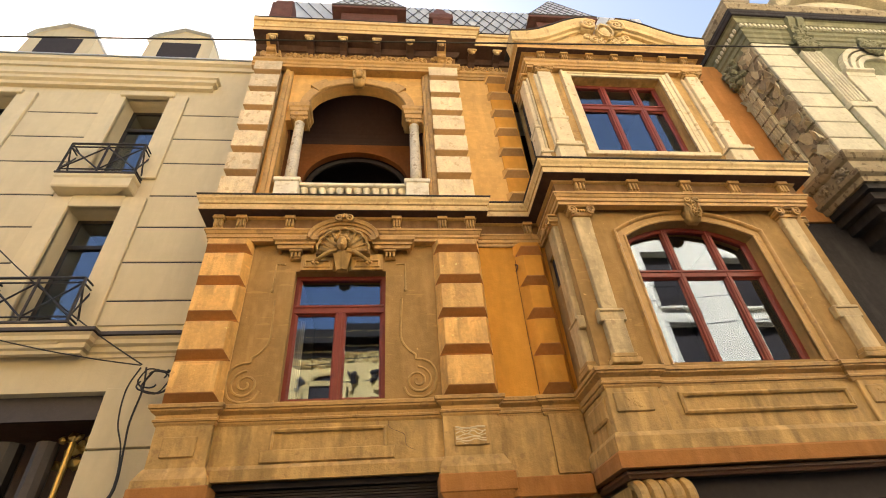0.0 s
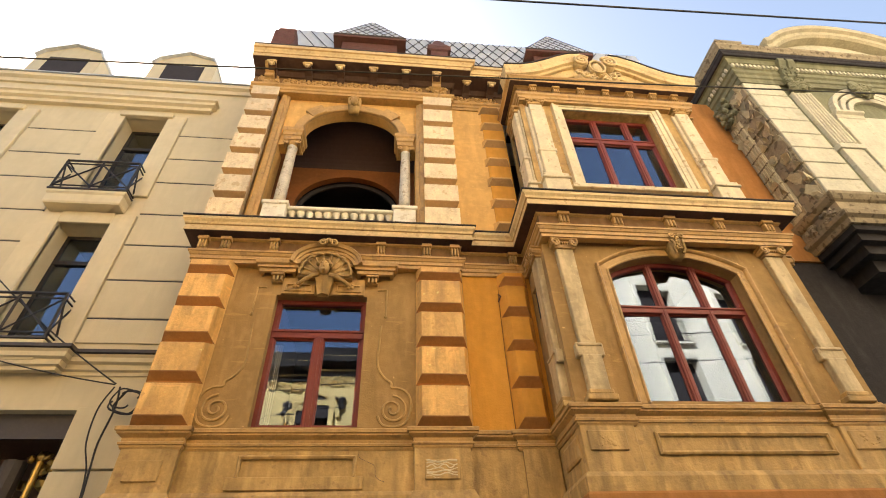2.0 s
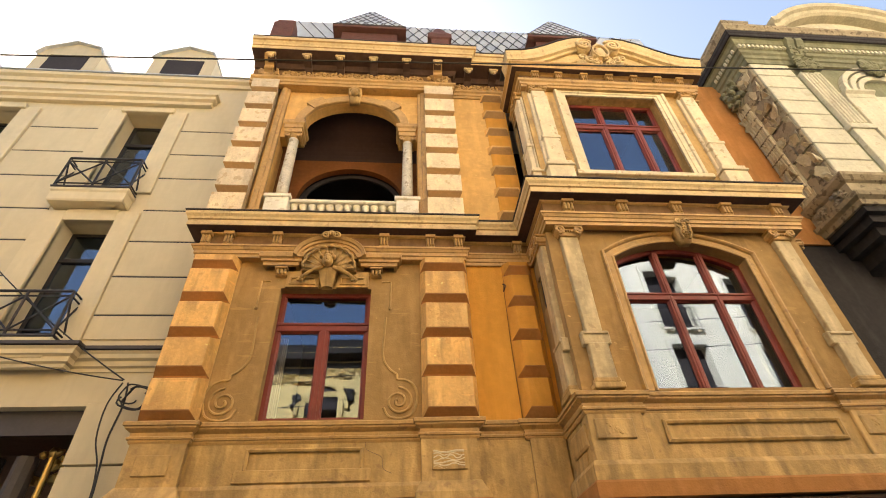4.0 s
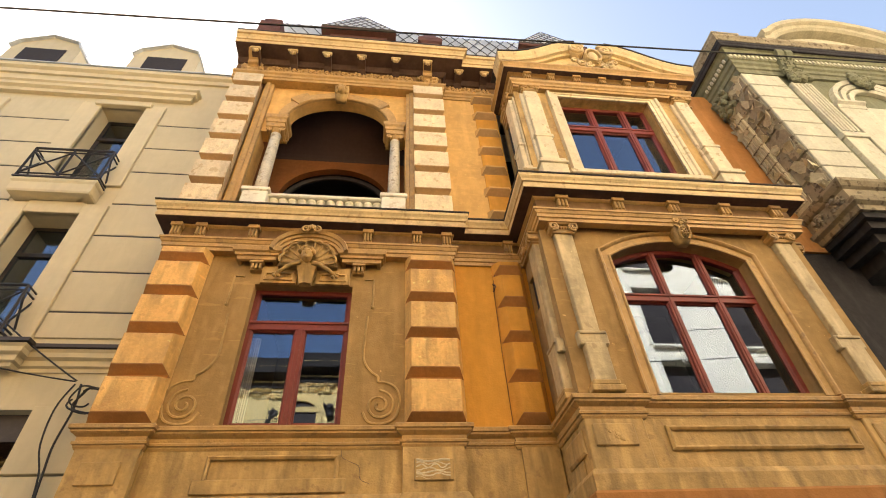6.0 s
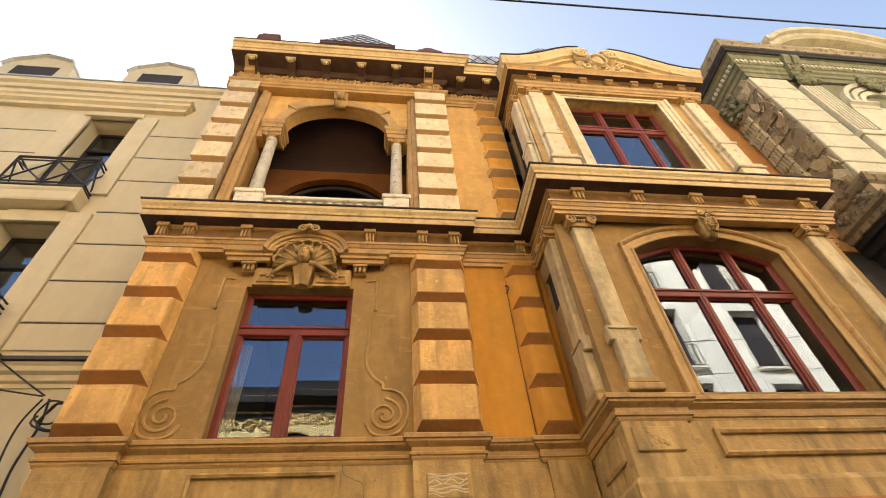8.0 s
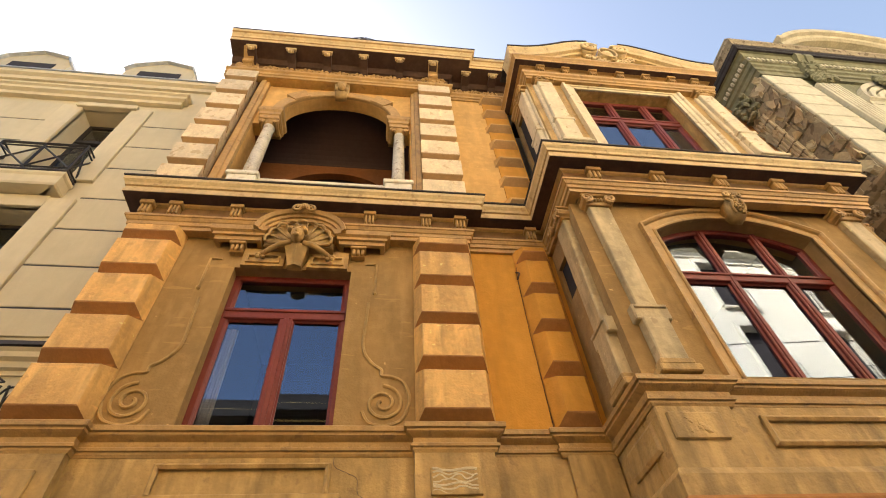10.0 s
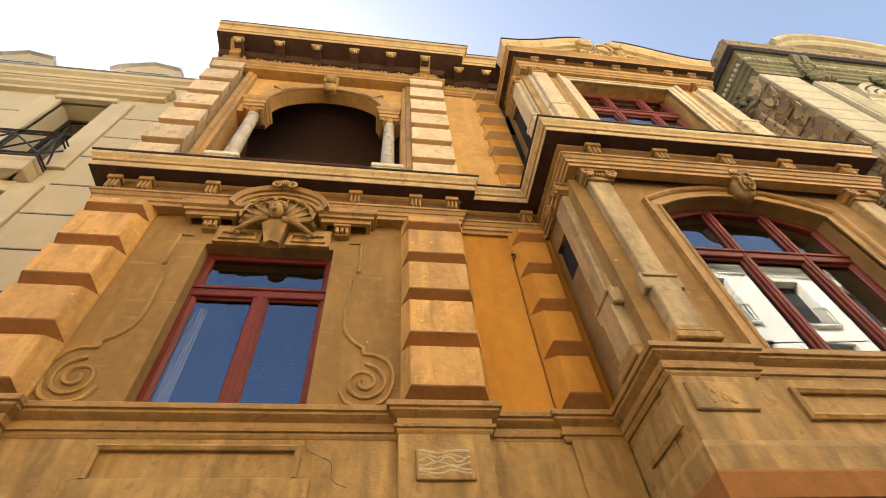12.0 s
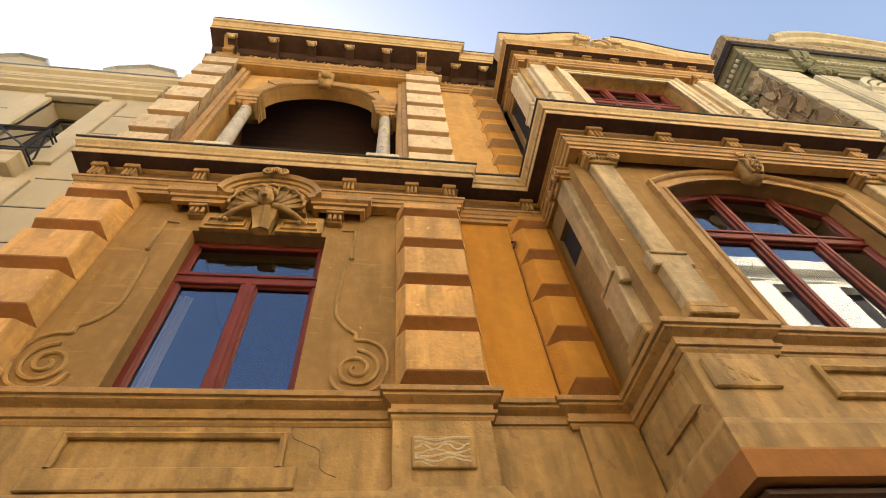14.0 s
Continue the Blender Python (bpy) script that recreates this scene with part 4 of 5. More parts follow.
def bay_pilaster(x, y, turn=0):
    """A flat pilaster on a die, with an ionic head; turn 90: it faces the side."""
    m = pose(x, y, 0, 0, 0, -turn)
    p = new("pilaster")
    p.location = (x, y, 4.03)
    under(p, bay)
    tagged(p, "pale stone pilaster with an ionic capital")
    def add(name, boxes, mat, extra=None, smooth=False):
        bm = bmesh.new()
        for b in boxes:
            soft_box(bm, *b)
        if extra:
            extra(bm)
        bmesh.ops.transform(bm, matrix=m, verts=bm.verts)
        part(name, bm, mat, p, smooth=smooth)
    add("shaft", [], SHAFT, lambda bm: rings(bm, [[(-a, 0.05, z), (-a, -0.078, z), (-a + 0.012, -0.09, z), (a - 0.012, -0.09, z), (a, -0.078, z), (a, 0.05, z)] for a, z in ((0.112, 4.82), (0.138, 6.5))]))
    add("die", [(-0.135, 0.135, -0.11, 0.05, 4.16, 4.66, 0.012), (-0.19, 0.19, -0.10, 0.05, 4.64, 4.84, 0.014), (-0.17, 0.17, -0.12, 0.05, 4.78, 4.82, 0.008)], SHAFT)
    add("base", [(-0.20, 0.20, -0.14, 0.05, 4.02, 4.10, 0.012), (-0.165, 0.165, -0.125, 0.05, 4.10, 4.17, 0.014)], STONE)
    def volutes(bm):
        for s in (-1, 1):
            tube(bm, spiral(s * 0.155, -0.16, 6.585, 0.015, 0.075, 1.6, 1.2, s, 22), 0.022, 6)
            tube(bm, [(s * 0.155, -0.15, 6.585), (s * 0.155, 0.02, 6.585)], 0.06, 8)
        for k in range(5):
            blob(bm, -0.08 + 0.04 * k, -0.13, 6.585, 0.022, 0.03, 0.035, 1)
    add("capital", [(-0.22, 0.22, -0.17, 0.05, 6.635, 6.675, 0.01), (-0.15, 0.15, -0.12, 0.05, 6.5, 6.64, 0.012), (-0.17, 0.17, -0.12, 0.05, 6.49, 6.515, 0.006)], TRIM, volutes)
    return p


for x in (2.46, 5.97):
    bay_pilaster(x, BAY)
bay_pilaster(2.14, 6.40, 90)
bay_pilaster(6.32, 6.40, -90)
# apron of the bay
bm = bmesh.new()
box(bm, 2.13, 6.3, 6.15, 6.5, 3.0, 3.935)
box(bm, 2.12, 2.4, 6.4, 7.06, 3.0, 3.8)
box(bm, 6.0, 6.3, 6.4, 7.06, 3.0, 3.8)
part("apron", bm, STONE, bay, "rain-streaked stone apron of the bay")
for x0, x1 in ((2.11, 2.80), (5.52, 6.3)):
    bm = bmesh.new()
    soft_box(bm, x0, x1, 6.11, 6.3, 3.2, 3.76, 0.01)
    ped = part("pedestal", bm, STONE, bay, "ochre stone pedestal block")
    bm = bmesh.new()
    soft_box(bm, x0 + 0.07, x1 - 0.14, 6.085, 6.13, 3.44, 3.68, 0.012)
    foliage(bm, x0 + 0.2, x1 - 0.3, 6.09, 3.49, 3.63, 0.03, 16, random.Random(int(x0 * 9)), 0.4)
    part("carved_panel", bm, STONE, ped)
bm = bmesh.new()
rings(bm, [[(2.118 - o, a, za), (2.118 - o, b, zb), (2.118 - o, c, zc), (2.118 - o, d, zd)] for o, (a, za), (b, zb), (c, zc), (d, zd) in ((-0.02, (6.22, 3.40), (6.22, 3.66), (6.80, 3.66), (6.80, 3.40)), (0.02, (6.22, 3.40), (6.22, 3.66), (6.80, 3.66), (6.80, 3.40)), (0.035, (6.25, 3.43), (6.25, 3.63), (6.77, 3.63), (6.77, 3.43)))])
part("side_panel", bm, STONE, bay, "raised panel on the bay's side")
bm = bmesh.new()
surround(bm, [(0, 6.152), (0, 6.12), (-0.025, 6.105), (-0.05, 6.12), (-0.05, 6.152)], [(3.04, 3.40), (3.04, 3.67), (5.34, 3.67), (5.34, 3.40)], loop=True)
part("apron_panel", bm, STONE, bay, "long sunk panel below the window")
bm = bmesh.new()
moulding(bm, [(-0.3, 2.985), (0.06, 2.985), (0.065, 3.14), (0.03, 3.20), (-0.3, 3.22)], [(2.10, 7.05), (2.10, 6.10), (6.31, 6.10), (6.31, 7.05)])
part("base_course", bm, STONE, bay, "streaked base course")
bm = bmesh.new()
moulding(bm, [(-0.5, 2.80), (0.09, 2.80), (0.09, 2.955), (0.07, 2.982), (-0.5, 2.983)], [(2.10, 7.05), (2.10, 6.10), (6.31, 6.10), (6.31, 7.05)])
part("fascia", bm, RUST, bay, "orange painted fascia under the bay")
bm = bmesh.new()
moulding(bm, [(-0.6, 2.70), (0.02, 2.70), (0.03, 2.73), (0.05, 2.745), (0.05, 2.77), (0.03, 2.79), (-0.6, 2.798)], [(2.13, 7.05), (2.13, 6.13), (6.28, 6.13), (6.28, 7.05)])
part("shop_cornice", bm, WARM_WOOD, bay, "dark brown shopfront cornice")
bm = bmesh.new()
box(bm, 2.2, 6.25, 6.25, 7.05, 2.4, 2.70)
box(bm, 2.9, 6.25, 6.9, 6.95, 0.13, 2.4)
part("shopfront", bm, DARK, bay, "dark shop window under the bay")
for x in (2.47, 5.9):
    br = bmesh.new()
    for k, (dx, r) in enumerate(((-0.27, 0.15), (-0.12, 0.17), (0.0, 0.13), (0.12, 0.17), (0.27, 0.15))):
        tube(br, [(x + dx, 6.27 - 0.19 * math.sin(a), 2.50 + 0.17 * math.cos(a)) for a in (i * 0.32 for i in range(9))], r * 0.45, 8)
    box(br, x - 0.32, x + 0.32, 6.25, 6.9, 1.4, 2.66)
    part("console", br, STONE, bay, "fluted scroll console", smooth=False)
    bm = bmesh.new()
    box(bm, x - 0.3, x + 0.3, 6.3, 7.05, 0.13, 1.4)
    part("pier", bm, STONE, bay)

# second floor of the bay
UPW = 6.17  # front of the second floor
bm = bmesh.new()
wall(bm, 2.34, 6.13, UPW, UPW + 0.35, 7.4, 11.2, [(3.24, 5.20, 8.11, 10.54)])
part("wall", bm, STONE, bay, "stained stone front, second floor")
for x0, x1 in ((2.34, 2.54), (5.93, 6.13)):
    bm = bmesh.new()
    box(bm, x0, x1, 6.5, 6.62, 7.4, 11.2)
    box(bm, x0, x1, 6.62, 7.1, 7.4, 8.2)
    box(bm, x0, x1, 6.62, 7.1, 10.5, 11.2)
    box(bm, x0, x1, 7.0, 7.1, 8.2, 10.5)
    part("side_wall", bm, BROWN, bay)
    room(bay, x0 + 0.1, x1 - 0.05, 6.62, 7.0, 8.2, 10.5, DARK, "dark slit window in the side")
bm = bmesh.new()
surround(bm, [(0.0, UPW + 0.02), (0.0, UPW - 0.03), (0.06, UPW - 0.03), (0.07, UPW - 0.05), (0.15, UPW - 0.05), (0.165, UPW - 0.08), (0.215, UPW - 0.085), (0.23, UPW + 0.02)], [(3.24, 8.03), (3.24, 10.54), (5.20, 10.54), (5.20, 8.03)])
soft_box(bm, 2.95, 5.5, UPW - 0.12, UPW + 0.2, 8.0, 8.105, 0.012)
part("architrave", bm, PALE, bay, "cream moulded window surround")
window = sash("window", bay, 3.24, 5.20, 8.11, 10.54, 6.38, [(3.93, 4.05), (4.63, 4.75)], [(9.72, 9.86)], label="red three-light casement window")
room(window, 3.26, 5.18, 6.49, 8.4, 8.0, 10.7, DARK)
bm = bmesh.new()
soft_box(bm, 5.0, 5.17, 6.24, 6.34, 8.112, 8.24, 0.01)
part("can", bm, PALE, window, "white tin on the window sill")


def upper_pilaster(x, y, turn=0):
    m = pose(x, y, 0, 0, 0, -turn)
    p = new("pilaster")
    p.location = (x, y, 7.5)
    under(p, bay)
    tagged(p, "white stone pilaster on a moulded base")
    for name, boxes, mat in (
        ("shaft", [(-0.14, 0.14, -0.12, 0.05, 9.02, 10.52, 0.012), (-0.20, 0.20, -0.05, 0.05, 8.27, 10.52, 0.01)], PALE),
        ("die", [(-0.155, 0.155, -0.135, 0.05, 8.27, 8.96, 0.012), (-0.18, 0.18, -0.15, 0.05, 8.94, 9.02, 0.012)], PALE),
        ("base", [(-0.22, 0.24, -0.17, 0.05, 7.5, 8.14, 0.012), (-0.25, 0.27, -0.20, 0.05, 8.14, 8.19, 0.012), (-0.22, 0.24, -0.18, 0.05, 8.19, 8.27, 0.012)], PALE),
        ("capital", [(-0.17, 0.17, -0.14, 0.05, 10.5, 10.60, 0.014), (-0.21, 0.21, -0.18, 0.05, 10.62, 10.67, 0.01)], TRIM),
    ):
        bm = bmesh.new()
        for b in boxes:
            soft_box(bm, *b)
        if name == "capital":
            foliage(bm, -0.18, 0.18, -0.15, 10.54, 10.64, 0.045, 14, random.Random(3))
        bmesh.ops.transform(bm, matrix=m, verts=bm.verts)
        part(name, bm, mat, p)
    return p


for x in (2.64, 5.88):
    upper_pilaster(x, UPW)
upper_pilaster(2.36, 6.42, 90)
upper_pilaster(6.11, 6.42, -90)
PED_PATH = [(2.34, 7.05), (2.34, 6.08), (6.17, 6.08), (6.17, 7.05)]
bm = bmesh.new()
moulding(bm, [(-0.1, 10.66), (0.02, 10.66), (0.02, 10.73), (0.04, 10.74), (0.04, 10.81), (0.07, 10.84), (0.08, 10.90), (0.0, 10.92), (0.0, 11.10), (0.03, 11.12), (0.19, 11.13), (0.19, 11.20), (0.21, 11.23), (0.24, 11.26), (0.24, 11.30), (-0.1, 11.32)], PED_PATH)
part("entablature", bm, TRIM, bay, "moulded entablature with small brackets")
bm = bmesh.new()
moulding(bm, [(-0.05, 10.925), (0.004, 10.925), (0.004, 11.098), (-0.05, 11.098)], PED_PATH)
part("frieze", bm, FRIEZE, bay, "ochre frieze coloured dark as shade between the brackets")
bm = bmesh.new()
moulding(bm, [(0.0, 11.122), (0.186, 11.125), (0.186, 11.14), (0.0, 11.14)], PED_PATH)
part("soffit", bm, SOFFIT, bay, "soffit with its shade put into a dark brown")
for x in (2.66, 3.17, 3.73, 4.29, 4.84, 5.38, 5.88):
    modillion(x, 6.08, 10.92, 11.12, 0.17, 0.13, bay)
# swan-neck pediment
LEFT = [(2.10, 11.36), (2.5, 11.40), (2.85, 11.52), (3.2, 11.72), (3.5, 11.92), (3.78, 12.06), (4.0, 12.10)]
RAKE = [(0.0, 6.1), (0.0, 5.98), (0.05, 5.96), (0.07, 5.90), (0.15, 5.885), (0.20, 5.86), (0.26, 5.84), (0.30, 5.83), (0.32, 5.86), (0.33, 6.3), (0.0, 6.3)]
MIRROR = 8.56  # twice the axis of the pediment
for side in (0, 1):
    pts = LEFT if not side else [(MIRROR - x + 0.02, z) for x, z in LEFT[::-1]]
    bm = bmesh.new()
    surround(bm, RAKE, pts)
    part("raking_cornice", bm, TRIM_PALE, bay, "curved swan-neck cornice")
    bm = bmesh.new()
    surround(bm, [(0.331, 5.815), (0.345, 5.815), (0.35, 6.6), (0.331, 6.6)], pts)
    part("flashing", bm, LEAD, bay)
    s = -1 if not side else 1
    cx = 4.28 + s * 0.33
    bm = bmesh.new()
    tube(bm, spiral(cx, 5.86, 12.16, 0.02, 0.2, 2.0, 2.6, s, 44), 0.036, 8)
    tube(bm, [(cx, 5.885, 12.16), (cx, 6.1, 12.16)], 0.18, 14)
    part("volute", bm, TRIM_PALE, bay, "rolled volute", smooth=True)
bm = bmesh.new()
box(bm, 2.16, 2.5, 6.06, 7.0, 11.3, 11.42)
box(bm, 6.1, 6.4, 6.06, 7.0, 11.3, 11.42)
FIELD = LEFT + [(MIRROR - x, z) for x, z in LEFT[::-1]] + [(6.4, 11.3), (2.16, 11.3)]
rings(bm, [[(x, y, z) for x, z in FIELD] for y in (6.05, 6.4)])
part("tympanum", bm, TRIM_PALE, bay, "plain pediment field")
for s in (-1, 1):  # inner mouldings of the field
    bm = bmesh.new()
    tube(bm, [(4.28 + s * 0.55, 6.04, 11.72), (4.28 + s * 0.95, 6.04, 11.55), (4.28 + s * 1.5, 6.04, 11.40), (4.28 + s * 1.9, 6.04, 11.35)], 0.03, 6)
    part("bead", bm, TRIM_PALE, bay)
bm = bmesh.new()
rng = random.Random(8)
blob(bm, 4.28, 5.92, 11.92, 0.12, 0.07, 0.2, 3)
surround(bm, [(0.0, 5.98), (0.0, 5.86), (0.03, 5.85), (0.04, 5.98)], [(4.28 + 0.16 * math.sin(a), 11.92 + 0.24 * math.cos(a)) for a in (math.tau * i / 20 for i in range(20))], loop=True)
for s in (-1, 1):  # acanthus leaves that curl out to both sides
    for k, (dx, dz, r) in enumerate(((0.30, -0.32, 0.11), (0.17, -0.42, 0.09), (0.46, -0.20, 0.10))):
        tube(bm, spiral(4.28 + s * dx, 5.92, 11.92 + dz, 0.015, r, 1.2, 1.0 + k, s, 20), 0.03, 6)
    foliage(bm, 4.28 + s * 0.13 - 0.08, 4.28 + s * 0.13 + 0.08, 5.92, 11.5, 11.85, 0.045, 18, rng)
foliage(bm, 4.2, 4.36, 5.92, 12.12, 12.3, 0.05, 12, rng)
part("cartouche", bm, TRIM_PALE, bay, "carved leaf cartouche in the pediment")
bm = bmesh.new()
box(bm, 2.4, 6.1, 6.4, 7.6, 11.2, 11.32)
part("bay_roof", bm, LEAD, bay)

# ---- the cream house ----
WALLY = 8.3
cream = thing("cream_house", -9.5, 9.0, 0.0, "cream rendered town house with iron balconies and dormers", "house")
XS = (-6.5, -9.95, -13.4)  # window axes
HOLES = [(x - 0.5, x + 0.5, z0, z1) for x in XS for z0, z1 in ((5.98, 8.74), (9.56, 12.33))]
bm = bmesh.new()
wall(bm, -15.5, -3.4, WALLY + 0.03, WALLY + 0.55, 4.9, 13.92, HOLES)
wall(bm, -15.5, -3.4, WALLY + 0.03, WALLY + 0.55, 0.13, 4.9, [(-15.0, -5.0, 0.2, 4.88)])
part("wall", bm, CREAM, cream, "smooth cream render")
bm = bmesh.new()
box(bm, -15.5, -3.4, 13.9, 14.0, 0.13, 14.0)
box(bm, -15.6, -15.5, 8.4, 14.0, 0.13, 13.9)
box(bm, -3.6, -3.45, 8.9, 14.0, 0.13, 13.9)
part("back_wall", bm, CREAM, cream)
GROOVES = [6.02, 6.52, 7.36, 8.22, 9.07, 10.05, 10.86, 11.72, 12.55]
PANELS = {}
for a, b in ((-5.56, -3.42), (-8.98, -7.42), (-12.45, -10.87)):
    for z in GROOVES[1:-1]:
        bm = bmesh.new()
        box(bm, a, b, WALLY + 0.010, WALLY + 0.031, z - 0.015, z + 0.015)
        part("joint", bm, CABLE, cream)
    for z0, z1 in zip(GROOVES, GROOVES[1:]):
        key = (round(b - a, 2), round(z1 - z0, 2))
        if key not in PANELS:
            bm = bmesh.new()
            soft_box(bm, 0, b - a, 0, 0.04, 0.016, z1 - z0 - 0.016, 0.008)
            PANELS[key] = to_mesh("panel", bm, CREAM)
        piece("panel", PANELS[key], cream, a, WALLY, z0)
for z0, z1 in ((0.2, 1.2), (1.2, 2.1), (2.1, 3.03), (3.03, 3.96), (3.96, 4.9)):
    bm = bmesh.new()
    soft_box(bm, -4.98, -3.42, WALLY - 0.08, WALLY + 0.04, z0 + 0.016, z1 - 0.016, 0.008)
    part("panel", bm, CREAM, cream)
for x in XS:
    for z0, z1 in ((5.98, 8.74), (9.56, 12.33)):
        bm = bmesh.new()
        for s in (-1, 1):
            soft_box(bm, *sorted((x + s * 0.5, x + s * 0.93)), WALLY - 0.04, WALLY + 0.08, z0, z1 + (0.25 if z1 < 9 else 0.1), 0.012)
        if z1 < 9:
            soft_box(bm, x - 0.505, x + 0.505, WALLY - 0.035, WALLY + 0.08, z1, z1 + 0.3, 0.01)
        else:
            soft_box(bm, x - 0.62, x + 0.62, WALLY - 0.10, WALLY + 0.08, z1, z1 + 0.16, 0.015)
        part("surround", bm, CREAM_TRIM, cream, "flat cream window surround")
        w = thing_under("window", cream, x, WALLY + 0.4, z0, "tall dark balcony window")
        bm = bmesh.new()
        surround(bm, [(0, 8.72), (0, 8.8), (-0.07, 8.8), (-0.07, 8.73)], [(x - 0.5, z0), (x - 0.5, z1), (x + 0.5, z1), (x + 0.5, z0)])
        soft_box(bm, x - 0.48, x + 0.48, 8.70, 8.8, z1 - 0.76, z1 - 0.66, 0.008)
        part("frame", bm, IRON, w)
        for a, b, c, d in ((x - 0.43, x + 0.43, z0, z1 - 0.76), (x - 0.43, x + 0.43, z1 - 0.66, z1 - 0.07)):
            bm = bmesh.new()
            box(bm, a, b, 8.752, 8.758, c, d)
            part("pane", bm, GLASS, w).visible_shadow = False
        room(w, x - 0.5, x + 0.5, 8.86, 10.0, z0, z1, DARK)


def balcony(x, z, parent):
    b = thing_under("balcony", parent, x, 8.1, z, "shallow balcony with a black crossed iron railing")
    x0, x1, y0 = x - 0.84, x + 0.64, 7.98
    bm = bmesh.new()
    moulding(bm, [(-0.4, z - 0.44), (-0.02, z - 0.44), (0.0, z - 0.40), (0.0, z - 0.20), (0.03, z - 0.16), (0.03, z - 0.10), (-0.4, z - 0.09)], [(x0, 8.32), (x0, y0 + 0.05), (x1, y0 + 0.05), (x1, 8.32)])
    box(bm, x0 + 0.01, x1 - 0.01, y0 + 0.065, 8.34, z - 0.43, z - 0.10)
    part("slab", bm, CREAM_TRIM, b, "cream balcony slab")
    bm = bmesh.new()
    soft_box(bm, x0 - 0.04, x1 + 0.04, y0, 8.3, z - 0.088, z - 0.05, 0.006)
    part("flashing", bm, LEAD, b)
    def bar(p, q, r=0.024):
        bm = bmesh.new()
        tube(bm, [p, q], r, 5)
        part("bar", bm, IRON, b)
    top, low = z + 0.80, z + 0.03
    for h in (top, low, top - 0.1):
        bar((x0, y0 + 0.03, h), (x1, y0 + 0.03, h), 0.028 if h == top else 0.018)
        for xx in (x0, x1):
            bar((xx, y0 + 0.03, h), (xx, 8.32, h), 0.018)
    n = 2
    for k in range(n + 1):
        xx = x0 + (x1 - x0) * k / n
        bar((xx, y0 + 0.03, z - 0.06), (xx, y0 + 0.03, top))
        if k < n:
            xn = x0 + (x1 - x0) * (k + 1) / n
            bar((xx, y0 + 0.03, low), (xn, y0 + 0.03, top - 0.1), 0.018)
            bar((xx, y0 + 0.03, top - 0.1), (xn, y0 + 0.03, low), 0.018)
    for xx in (x0, x1):
        bar((xx, y0 + 0.03, low), (xx, 8.3, top - 0.1), 0.018)
        bar((xx, y0 + 0.03, top - 0.1), (xx, 8.3, low), 0.018)
    return b


for x in XS:
    balcony(x, 9.50, cream)
    balcony(x, 6.02, cream)
CORN = [(-0.1, 5.44), (0.0, 5.44), (0.0, 5.50), (0.05, 5.52), (0.06, 5.60), (0.12, 5.63), (0.13, 5.70), (0.17, 5.74), (-0.1, 5.76)]
STEP = [(-15.5, 8.3)]
for x in XS[::-1]:
    STEP += [(x - 0.95, 8.3), (x - 0.95, 8.12), (x + 0.98, 8.12), (x + 0.98, 8.3)]
STEP += [(-3.42, 8.3)]
bm = bmesh.new()
moulding(bm, CORN, STEP)
part("cornice", bm, CREAM_TRIM, cream, "cream belt cornice")
bm = bmesh.new()
moulding(bm, [(-0.1, 5.762), (0.19, 5.762), (0.19, 5.82), (-0.1, 5.84)], STEP)
part("flashing", bm, LEAD, cream, "dark lead capping")
bm = bmesh.new()
moulding(bm, [(-0.05, 12.70), (0.08, 12.70), (0.09, 12.80), (0.17, 12.84), (0.17, 12.94), (0.22, 12.97), (0.22, 13.03), (-0.05, 13.06)], [(-15.5, 8.3), (-5.15, 8.3), (-5.15, 8.45)])
part("cornice", bm, CREAM_TRIM, cream, "cream ledge under the parapet")
bm = bmesh.new()
moulding(bm, [(-0.1, 13.58), (0.03, 13.58), (0.04, 13.71), (0.12, 13.76), (0.14, 13.85), (-0.1, 13.89)], [(-15.5, 8.3), (-3.42, 8.3)])
part("parapet_cap", bm, CREAM_TRIM, cream)
bm = bmesh.new()
box(bm, -15.5, -3.42, 8.14, 8.6, 13.891, 13.93)
part("gutter", bm, ZINC, cream)
bm = bmesh.new()
rings(bm, [[(-15.5, y, z), (-3.5, y, z), (-3.5, 13.9, z), (-15.5, 13.9, z)] for y, z in ((8.6, 13.85), (10.4, 15.95), (11.5, 16.2))])
part("roof", bm, ZINC, cream)
for x in (-9.96, -6.71, -13.2):
    bm = bmesh.new()
    prof = [(x - 0.94, 13.85), (x - 0.90, 15.70), (x - 0.75, 15.98), (x - 0.02, 16.36), (x + 0.75, 16.08), (x + 0.90, 15.75), (x + 0.94, 13.85)]
    rings(bm, [[(a, y, z) for a, z in prof] for y in (8.80, 11.4)])
    d = part("dormer", bm, CREAM, cream, "cream gabled dormer")
    bm = bmesh.new()
    surround(bm, [(0.0, 8.70), (0.05, 8.70), (0.05, 11.4), (0.0, 11.4)], prof[1:6])
    part("dormer_roof", bm, ZINC, d, "thin zinc roof edge")
    bm = bmesh.new()
    box(bm, x - 0.52, x + 0.56, 8.78, 8.84, 14.1, 15.70)
    part("pane", bm, DARK, d, "dark dormer window")
# shop window with things behind it
shop = thing_under("shop_window", cream, -7.5, 8.6, 0.2, "dark shop window with brown display")
room(shop, -14.98, -5.02, 8.9, 10.6, 0.2, 4.86, WARM_WOOD, "brown panelled shop interior")
bm = bmesh.new()
box(bm, -15.0, -5.0, 8.5, 8.56, 4.5, 4.88)
part("fascia", bm, LEAD, shop)
